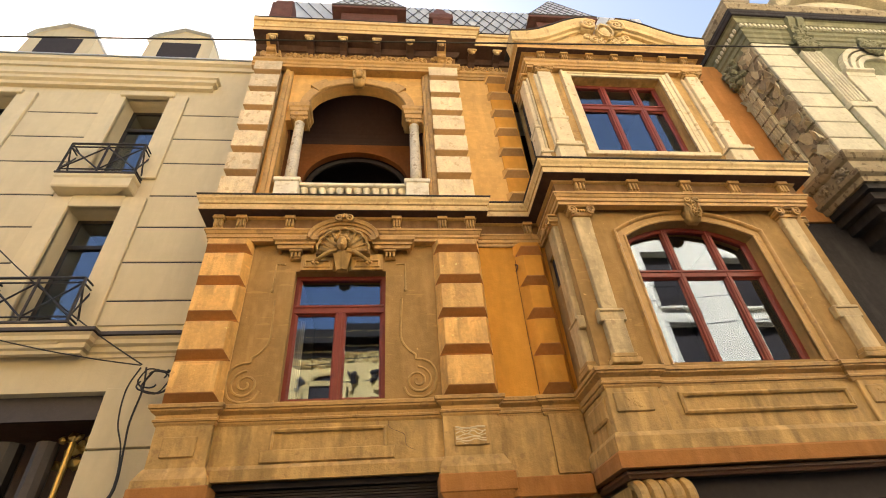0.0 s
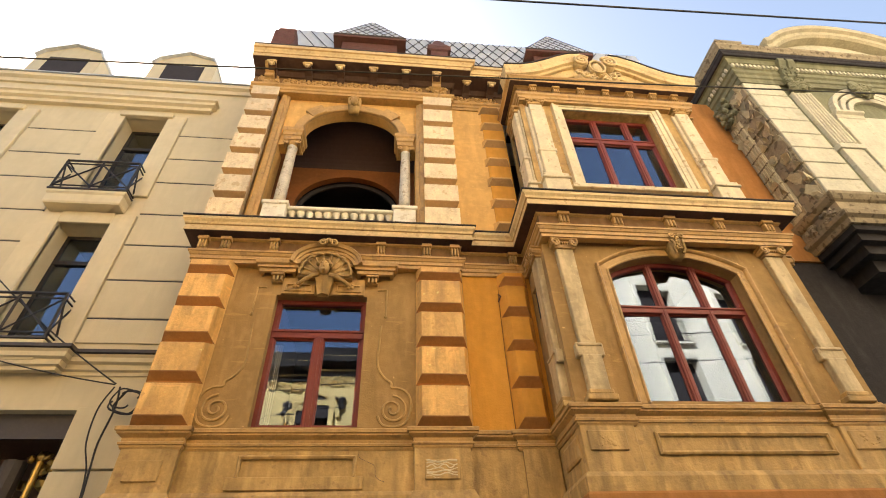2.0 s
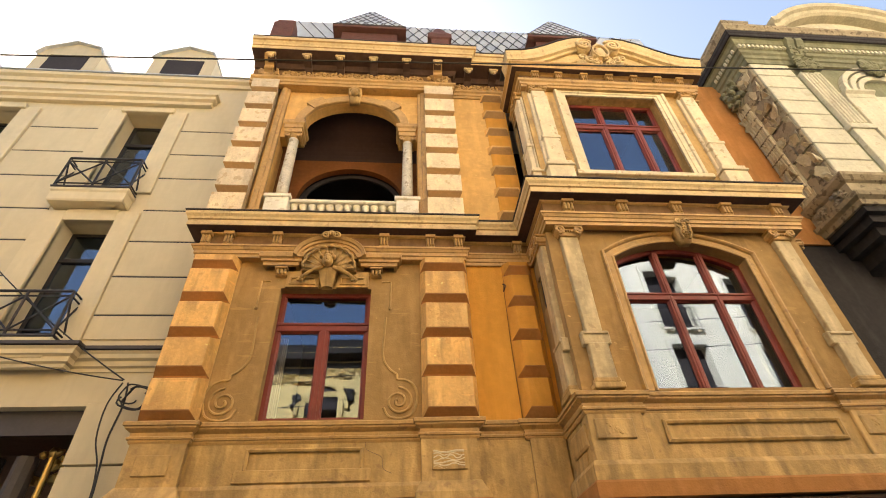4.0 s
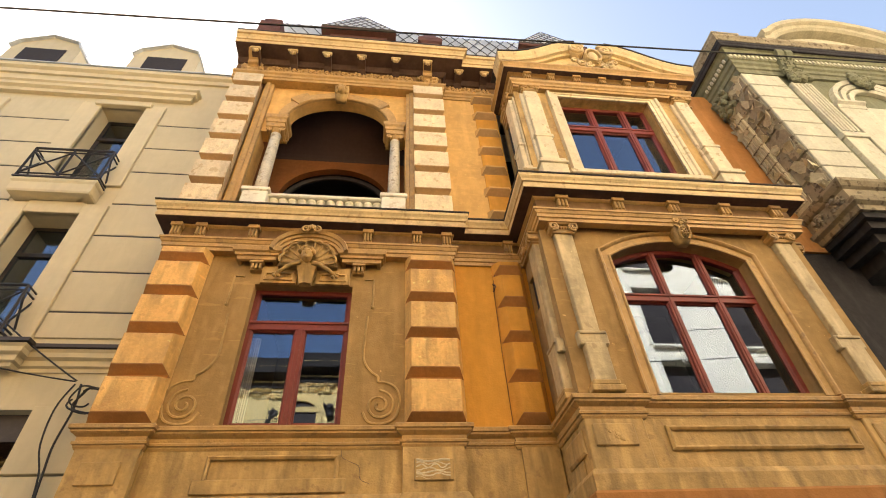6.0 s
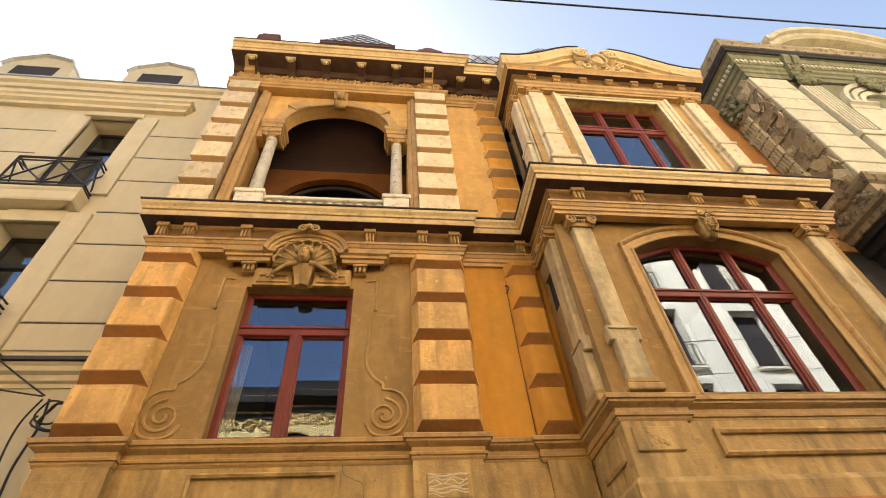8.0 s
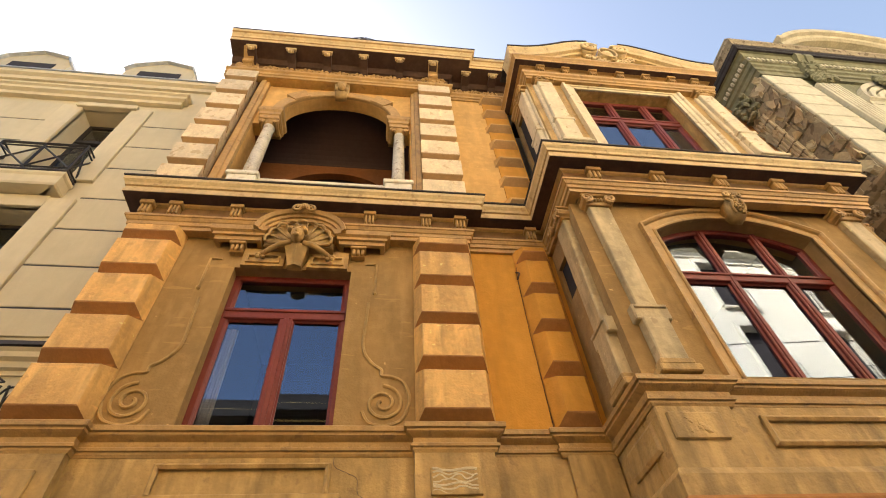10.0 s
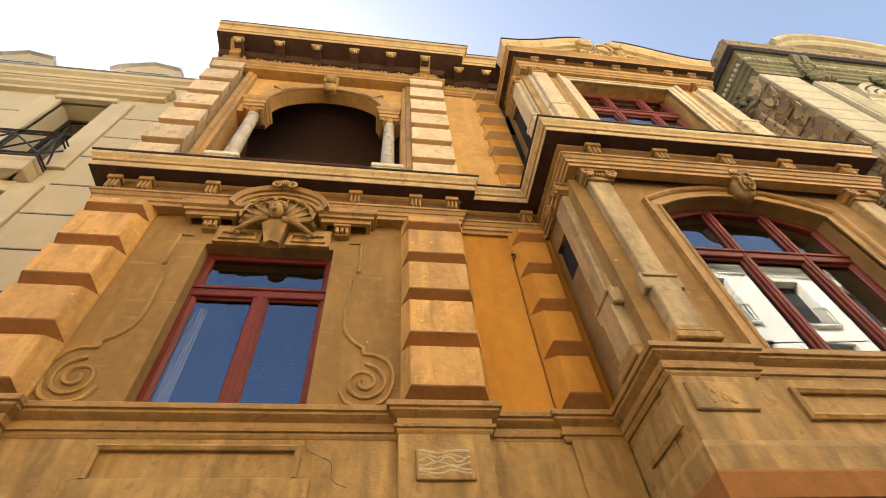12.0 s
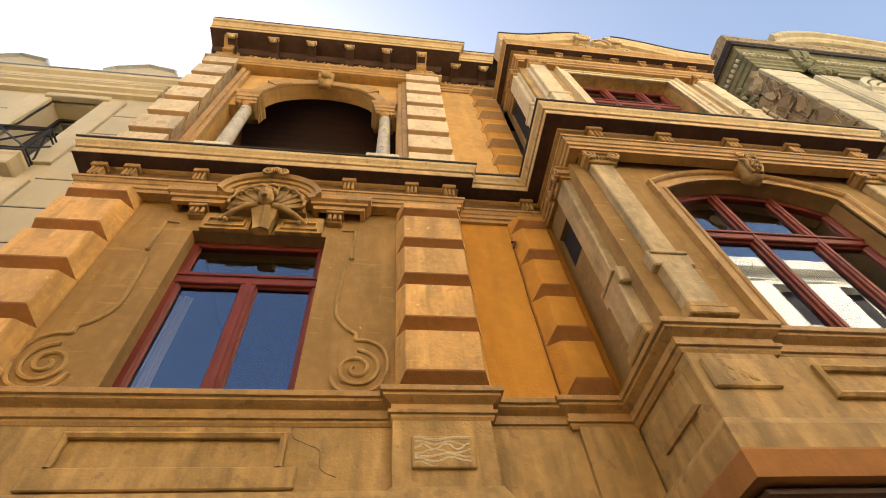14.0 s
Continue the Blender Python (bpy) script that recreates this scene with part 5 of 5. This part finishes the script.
for x, r, m in ((-5.6, 0.05, BRASS), (-5.95, 0.16, LEAD), (-6.5, 0.2, IRON), (-6.9, 0.05, BRASS), (-7.4, 0.2, LEAD)):
    bm = bmesh.new()
    tube(bm, [(x, 8.95, 0.3), (x, 8.95, 4.3)], r, 10)
    part("post", bm, m, shop)
for x in (-5.35, -5.75):
    bm = bmesh.new()
    foliage(bm, x - 0.2, x + 0.2, 9.2, 4.0, 4.5, 0.1, 14, random.Random(2))
    part("ornament", bm, BRASS, shop)

# the whole house stands a little nearer and lower than its own numbers say
NEAR, NEAR_BY = Vector((1.5, 0.45, 0.13)), 0.957


def drawn_near(ob):
    ob.scale = (NEAR_BY,) * 3
    ob.location = NEAR + (ob.location - NEAR) * NEAR_BY


drawn_near(cream)

# ---- the grey house ----
grey = thing("grey_house", 12.0, 7.5, 0.0, "weathered grey-white stone house with heavy cornice and oriel", "house")
CX, CY = 7.97, 6.06
bm = bmesh.new()
box(bm, CX + 0.04, 17.0, CY + 0.04, 7.6, 7.5, 13.2)
box(bm, CX + 0.14, 17.0, 7.6, 14.0, 7.5, 13.2)
part("wall", bm, MOSSY, grey, "grey-green stone wall")
rng = random.Random(4)
zs = [8.14 + 0.49 * k for k in range(9)]
for k, (z0, z1) in enumerate(zip(zs, zs[1:])):
    bm = bmesh.new()
    soft_box(bm, CX + 0.02, 8.95, CY, CY + 0.05, z0 + 0.012, z1 - 0.012, 0.012)
    part("block", bm, WHITE, grey)
    # flank stones, cracked and flaking
    cut = 6.45 + 0.18 * (k % 2) + rng.uniform(-0.05, 0.05)
    for a, b in ((CY + 0.05, cut), (cut + 0.02, 7.05)):
        bm = bmesh.new()
        o = rng.uniform(-0.02, 0.02)
        soft_box(bm, CX - 0.01 + o, CX + 0.1, a, b, z0 + 0.015, z1 - 0.015, 0.014)
        block = part("block", bm, PEELED, grey)
        for _ in range(5):
            bm = bmesh.new()
            y, z, s = rng.uniform(a, b), rng.uniform(z0, z1), rng.uniform(0.05, 0.17)
            ang = rng.uniform(0, 3)
            pts = [(y + s * math.cos(ang + j * 1.256) * rng.uniform(0.7, 1.3), z + s * math.sin(ang + j * 1.256) * rng.uniform(0.7, 1.3)) for j in range(5)]
            pts = [(min(max(q, a + 0.01), b - 0.01), min(max(w, z0 + 0.02), z1 - 0.02)) for q, w in pts]
            tip = rng.uniform(0.03, 0.12)
            rings(bm, [[(CX + 0.0 + o - d - (tip if j < 2 else 0), q, w) for j, (q, w) in enumerate(pts)] for d in (0.0, 0.018)])
            part("flake", bm, FLAKE, block)
for x0, x1 in ((9.05, 9.55), (12.2, 12.7)):
    p = thing_under("pilaster", grey, x0, CY, 8.2, "reeded stone pilaster")
    bm = bmesh.new()
    soft_box(bm, x0, x1, CY - 0.06, CY + 0.05, 8.2, 11.7, 0.01)
    for k in range(5):
        xx = x0 + 0.07 + 0.09 * k
        tube(bm, [(xx, CY - 0.065, 9.75), (xx, CY - 0.065, 11.6)], 0.03, 6)
    part("shaft", bm, WHITE, p)
    bm = bmesh.new()
    soft_box(bm, x0 - 0.05, x1 + 0.05, CY - 0.10, CY + 0.05, 9.55, 9.7, 0.012)
    part("band", bm, WHITE, p)
    bm = bmesh.new()
    foliage(bm, x0, x1, CY - 0.12, 11.7, 12.15, 0.12, 40, rng)
    part("capital", bm, MOSSY, p)
    for dx in (0.13, 0.37):
        bm = bmesh.new()
        rings(bm, [[(x0 + dx - 0.09, y, z), (x0 + dx + 0.09, y, z), (x0 + dx + 0.09, CY, z), (x0 + dx - 0.09, CY, z)] for y, z in ((CY - 0.08, 12.05), (CY - 0.20, 12.16), (CY - 0.17, 12.35), (CY - 0.24, 12.6), (CY - 0.30, 12.72), (CY - 0.30, 12.83))])
        tube(bm, [(x0 + dx - 0.1, CY - 0.18, 12.17), (x0 + dx + 0.1, CY - 0.18, 12.17)], 0.06, 8)
        foliage(bm, x0 + dx - 0.07, x0 + dx + 0.07, CY - 0.22, 12.25, 12.7, 0.05, 14, rng)
        part("console", bm, MOSSY, p)
bm = bmesh.new()
soft_box(bm, CX - 0.03, CX + 0.06, 6.66, 7.04, 8.2, 11.35, 0.01)
part("reeded_panel", bm, FLAKE, grey, "reeded panel on the flank")
for k in range(5):
    bm = bmesh.new()
    tube(bm, [(CX - 0.035, 6.70 + 0.075 * k, 8.3), (CX - 0.035, 6.70 + 0.075 * k, 11.3)], 0.026, 6)
    part("reed", bm, FLAKE, grey)
for k in range(9):
    bm = bmesh.new()
    soft_box(bm, CX - 0.068, CX - 0.03, 6.665, 7.035, 8.5 + 0.32 * k, 8.53 + 0.32 * k, 0.006)
    part("reed_tie", bm, PEELED, grey)
bm = bmesh.new()
for _ in range(40):
    blob(bm, CX - 0.08 + rng.uniform(-0.1, 0.05), rng.uniform(6.6, 7.0), rng.uniform(11.4, 12.1), rng.uniform(0.05, 0.1), rng.uniform(0.05, 0.11), rng.uniform(0.05, 0.12), 1)
part("capital", bm, MOSSY, grey, "carved leaf head on the flank")
# arched niche heads on the front
for r in (0.62, 0.8, 0.98):
    bm = bmesh.new()
    surround(bm, [(0, CY + 0.05), (0, CY - 0.02 - 0.04 * r), (0.12, CY - 0.03 - 0.05 * r), (0.14, CY + 0.05)], [(10.9 + a, z) for a, z in oval(-r, r, 10.9, r, 20)])
    part("arch_moulding", bm, WHITE, grey)
bm = bmesh.new()
soft_box(bm, 9.65, 12.15, CY - 0.05, CY + 0.04, 8.2, 10.8, 0.01)
part("wall_field", bm, WHITE, grey)
bm = bmesh.new()
moulding(bm, [(-0.05, 10.72), (0.06, 10.72), (0.08, 10.82), (0.14, 10.86), (0.14, 10.92), (-0.05, 10.94)], [(9.65, CY), (10.35, CY)])
part("impost", bm, WHITE, grey)
bm = bmesh.new()
foliage(bm, 10.7, 11.1, CY - 0.15, 11.6, 12.1, 0.12, 34, rng)
part("keystone", bm, MOSSY, grey, "carved leaf keystone")
GPATH = [(CX, 7.3), (CX, CY), (17.0, CY)]
bm = bmesh.new()
moulding(bm, [(-0.1, 12.05), (0.02, 12.05), (0.03, 12.2), (0.06, 12.22), (0.06, 12.34), (0.10, 12.38), (0.10, 12.5), (0.13, 12.52), (0.13, 12.66), (0.17, 12.70), (0.20, 12.82), (0.27, 12.84), (-0.1, 12.86)], GPATH)
part("entablature", bm, MOSSY, grey, "grey-green moulded entablature with dentils")
# soffit and corona carry the cornice shadow in their near-black colour
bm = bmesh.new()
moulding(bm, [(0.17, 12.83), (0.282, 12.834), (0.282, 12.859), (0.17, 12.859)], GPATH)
part("soffit", bm, SHADE_BLACK, grey, "soffit coloured dark as shade")
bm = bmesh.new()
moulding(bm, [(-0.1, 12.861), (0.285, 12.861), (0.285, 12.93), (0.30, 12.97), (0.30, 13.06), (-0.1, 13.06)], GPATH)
part("corona", bm, SHADE_BLACK, grey, "cornice face coloured dark as shade")
bm = bmesh.new()
moulding(bm, [(-0.1, 13.062), (0.31, 13.062), (0.33, 13.14), (0.36, 13.2), (0.36, 13.28), (-0.1, 13.3)], GPATH)
part("cornice", bm, PEELED, grey, "chipped brown stone crowning cornice")
den = bmesh.new()
soft_box(den, -0.03, 0.03, -0.035, 0.02, 0, 0.11, 0.006)
den = to_mesh("dentil", den, WHITE)
for k in range(60):
    piece("dentil", den, grey, CX - 0.06 + 0.115 * k, CY - 0.135, 12.54)
for k in range(8):
    ob = piece("dentil", den, grey, CX - 0.135, CY + 0.02 + 0.115 * k, 12.54)
    ob.rotation_euler = (0, 0, radians(-90))
bm = bmesh.new()
surround(bm, [(0.0, 6.3), (0.0, 5.76), (0.06, 5.70), (0.16, 5.68), (0.2, 5.60), (0.32, 5.58), (0.34, 6.3)], [(9.1, 13.2), (9.35, 13.32)] + [(11.3 + a, z) for a, z in arc(-1.85, 1.85, 13.45, 0.75, 16)] + [(13.25, 13.32), (13.5, 13.2)])
part("segmental_pediment", bm, FLAKE, grey, "curved stone pediment")
bm = bmesh.new()
arch_fill(bm, [(a, 13.25) for a in (9.3, 13.3)], 13.5, 5.95, 6.3)
poly = [(9.4, 13.25)] + [(11.3 + a, z) for a, z in arc(-1.85, 1.85, 13.47, 0.75, 16)] + [(13.2, 13.25)]
rings(bm, [[(x, y, z) for x, z in poly] for y in (5.98, 6.2)])
part("tympanum", bm, WHITE, grey)
bm = bmesh.new()
soft_box(bm, CX - 0.05, CX + 0.55, 5.9, 7.4, 13.3, 13.6, 0.03)
moulding(bm, [(-0.1, 13.6), (0.03, 13.6), (0.07, 13.67), (0.07, 13.72), (-0.1, 13.75)], [(CX - 0.05, 7.4), (CX - 0.05, 5.9), (CX + 0.55, 5.9), (CX + 0.55, 7.4)])
part("parapet_block", bm, PEELED, grey)
# belt and underside of the oriel
bm = bmesh.new()
moulding(bm, [(-0.3, 7.42), (0.0, 7.42), (0.02, 7.52), (0.10, 7.56), (0.12, 7.64), (0.0, 7.68), (0.0, 7.95), (0.06, 7.98), (0.12, 8.06), (0.13, 8.12), (-0.3, 8.15)], [(CX, 7.3), (CX, CY), (17.0, CY)])
part("belt_course", bm, PEELED, grey, "blackened belt course under the oriel")
for y in (6.3, 6.75):
    bm = bmesh.new()
    foliage(bm, -0.12, 0.12, -0.04, -0.12, 0.12, 0.07, 14, rng)
    bmesh.ops.transform(bm, matrix=pose(CX - 0.03, y, 7.8, 0, 0, -90), verts=bm.verts)
    part("rosette", bm, PEELED, grey)
# corbels and lower walls are coloured black for the oriel's shadow
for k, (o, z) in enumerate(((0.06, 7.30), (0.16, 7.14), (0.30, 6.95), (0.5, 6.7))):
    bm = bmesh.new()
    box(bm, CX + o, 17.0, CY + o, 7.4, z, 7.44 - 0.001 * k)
    part("corbel", bm, SHADE_BLACK, grey, "stepped corbel coloured dark as shade")
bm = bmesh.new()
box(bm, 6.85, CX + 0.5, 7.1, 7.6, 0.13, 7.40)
part("lower_wall", bm, SHADE_BLACK, grey, "lower wall coloured dark as shade below the oriel")
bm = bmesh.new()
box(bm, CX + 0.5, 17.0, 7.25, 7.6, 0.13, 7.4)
part("lower_wall", bm, SHADE_BLACK, grey, "lower wall coloured dark as shade below the oriel")
for k in range(4):
    bm = bmesh.new()
    soft_box(bm, 9.2 + 2.0 * k, 10.4 + 2.0 * k, 7.2, 7.3, 3.4, 6.4, 0.01)
    part("shutter", bm, SHADE_BLACK, grey, "closed dark shutter")

# ---- houses across the street, seen in the panes ----
OPP = -3.2


def opposite(name, x0, x1, height, mat, label, axes, floors, ornate, half=0.55, tall=2.2, crown=None, out=0.25):
    h = thing(name, (x0 + x1) / 2, OPP - 3, 0.0, label, "house")
    holes = [(x - half, x + half, z, z + tall) for x in axes for z in floors]
    bm = bmesh.new()
    wall(bm, x0, x1, OPP - 0.5, OPP, 3.9, height, holes)
    box(bm, x0, x1, OPP - 7.0, OPP - 6.8, 0.13, height)
    box(bm, x0, x0 + 0.2, OPP - 6.8, OPP - 0.5, 0.13, height)
    box(bm, x1 - 0.2, x1, OPP - 6.8, OPP - 0.5, 0.13, height)
    box(bm, x0, x1, OPP - 6.8, OPP - 0.5, height - 0.3, height - 0.1)
    part("wall", bm, mat, h)
    # ground floor out of view, added black so less light bounces up
    bm = bmesh.new()
    wall(bm, x0, x1, OPP - 0.5, OPP, 0.13, 3.9)
    part("shopfront", bm, SHADE_BLACK, h, "unseen ground floor, black to cut bounce light")
    bm = bmesh.new()
    moulding(bm, [(-0.1, height - 0.9), (0.08, height - 0.9), (0.1, height - 0.6), (0.45, height - 0.5), (0.5, height - 0.2), (0.55, height), (-0.1, height + 0.05)], [(x1, OPP), (x0, OPP)])
    for z in floors[1:] if ornate else ():
        moulding(bm, [(-0.05, z - 0.75), (0.1, z - 0.75), (0.22, z - 0.55), (-0.05, z - 0.5)], [(x1, OPP), (x0, OPP)])
    part("cornice", bm, crown or mat, h)
    for x in axes:
        for z in floors:
            w = thing_under("window", h, x, OPP - 0.3, z, "dark window with an iron railing")
            bm = bmesh.new()
            box(bm, x - half, x + half, OPP - 0.4, OPP - 0.35, z, z + tall)
            part("pane", bm, DARK, w)
            bm = bmesh.new()
            surround(bm, [(0, OPP), (0, OPP + 0.06), (0.18, OPP + 0.09), (0.2, OPP)], [(x - half, z), (x - half, z + tall), (x + half, z + tall), (x + half, z)])
            part("surround", bm, mat, w)
            bm = bmesh.new()
            for k in range(9):
                tube(bm, [(x - half - 0.05 + (half + 0.05) * 0.25 * k, OPP + out, z - 0.05), (x - half - 0.05 + (half + 0.05) * 0.25 * k, OPP + out, z + 0.85)], 0.014, 4)
            for zz in (z, z + 0.85):
                tube(bm, [(x - half - 0.07, OPP + 0.02, zz), (x - half - 0.07, OPP + out, zz), (x + half + 0.07, OPP + out, zz), (x + half + 0.07, OPP + 0.02, zz)], 0.02, 4)
            part("railing", bm, IRON, w)
            bm = bmesh.new()
            box(bm, x - half - 0.1, x + half + 0.1, OPP, OPP + out + 0.05, z - 0.06 - out * 0.6, z - 0.06)
            part("slab", bm, mat, w)
            if ornate and z == floors[-1]:
                bm = bmesh.new()
                rings(bm, [[(a, y, c) for a, c in oval(x - half - 0.25, x + half + 0.25, z + tall - 0.45, 0.85, 16)] for y in (OPP + 0.005, OPP + 0.015)])
                part("fanlight", bm, DARK, w)
                bm = bmesh.new()
                surround(bm, [(0, OPP), (0, OPP + 0.10), (0.14, OPP + 0.12), (0.16, OPP)], oval(x - half - 0.25, x + half + 0.25, z + tall - 0.45, 0.85, 16))
                part("arch_moulding", bm, mat, w)
    if ornate:
        bm = bmesh.new()
        rr = random.Random(6)
        foliage(bm, x0 + 0.3, x1 - 0.3, OPP + 0.05, height - 1.28, height - 0.92, 0.06, int((x1 - x0) * 45), rr, 0.8)
        part("frieze_ornament", bm, mat, h)
        bm = bmesh.new()
        for x in axes:
            for s in (-1, 1):
                foliage(bm, x + s * 0.95 - 0.15, x + s * 0.95 + 0.15, OPP + 0.08, height - 2.15, height - 1.65, 0.10, 16, rr)
        part("bracket", bm, IRON, h)
    return h


# near-black crown paints in the cornice's soffit shadow, pale fillets cross it
yellow = opposite("yellow_house", -12.0, 1.2, 10.75, YELLOWISH, "pale yellow house with ornate frieze across the street", (-9.3, -6.1, -2.75, 0.0), (4.3, 6.75), True, 0.6, 2.0, SHADE_BLACK)
for z in (10.02, 10.42):
    bm = bmesh.new()
    moulding(bm, [(0.0, z), (0.47 if z > 10.2 else 0.12, z), (0.49 if z > 10.2 else 0.14, z + 0.05), (0.0, z + 0.05)], [(1.2, OPP), (-12.0, OPP)])
    part("fillet", bm, YELLOWISH, yellow)
opposite("white_house", 1.2, 22.0, 17.95, SUNLIT, "sunlit white house with iron balconies across the street", (3.2, 6.8, 10.35, 13.9, 17.4, 20.6), (4.2, 7.4, 10.65, 14.2), False, 0.68, 2.55, None, 0.12)

# ---- cables ----
def cable(pts, r, label, name="cable"):
    bm = bmesh.new()
    tube(bm, flowing(pts, 5) if len(pts) < 12 else pts, r, 6)
    return tagged(new(name, to_mesh(name, bm, CABLE)), label, "cable")


def sag(p, q, drop, n=24):
    return [tuple(a + (b - a) * i / n - (drop * 4 * (i / n) * (1 - i / n) if k == 2 else 0) for k, (a, b) in enumerate(zip(p, q))) for i in range(n + 1)]


cable([(-15.0, 7.9, 6.0)] + sag((-13.0, 3.27, 5.82), (15.0, 3.40, 7.62), 0.03) + [(16.5, 6.1, 8.0)], 0.010, "black cable strung along the street", "overhead_cable")
cable([(-6.0, -3.2, 7.0)] + sag((-3.0, 2.4, 6.27), (15.0, 2.4, 7.43), 0.03) + [(16.5, 6.1, 9.0)], 0.010, "black cable strung along the street", "overhead_cable")
drawn_near(cable(sag((-4.5, 8.08, 5.2), (-9.5, 8.02, 9.3), 0.25), 0.012, "black cable slung across the cream front"))
drawn_near(cable(sag((-4.5, 8.06, 5.18), (-8.5, 7.9, 6.2), 0.12), 0.011, "black cable slung across the cream front"))
rng = random.Random(9)
for k in range(4):
    cx, cz, r = -4.25 + rng.uniform(-0.15, 0.12), 5.0 + rng.uniform(-0.12, 0.08), rng.uniform(0.14, 0.24)
    drawn_near(cable([(cx + r * 1.2 * math.cos(a) + 0.03 * math.sin(3 * a), 8.05 + 0.03 * math.sin(2 * a + k), cz + r * math.sin(a)) for a in (i * 0.3 + k for i in range(19))], 0.013, "loose coil of black cable on the wall", "cable_coil"))
drawn_near(cable([(-4.5, 8.08, 5.15), (-4.62, 8.1, 4.8), (-4.58, 8.1, 4.3), (-4.42, 8.1, 3.9), (-4.36, 8.1, 3.4), (-4.5, 8.1, 2.8), (-4.5, 8.12, 0.3)], 0.012, "black cable hanging down the wall"))
drawn_near(cable([(-4.42, 8.08, 5.15), (-4.38, 8.1, 4.8), (-4.42, 8.1, 4.3), (-4.38, 8.1, 3.9), (-4.34, 8.1, 3.4), (-4.46, 8.1, 2.8), (-4.46, 8.12, 0.3)], 0.015, "black cable hanging down the wall"))
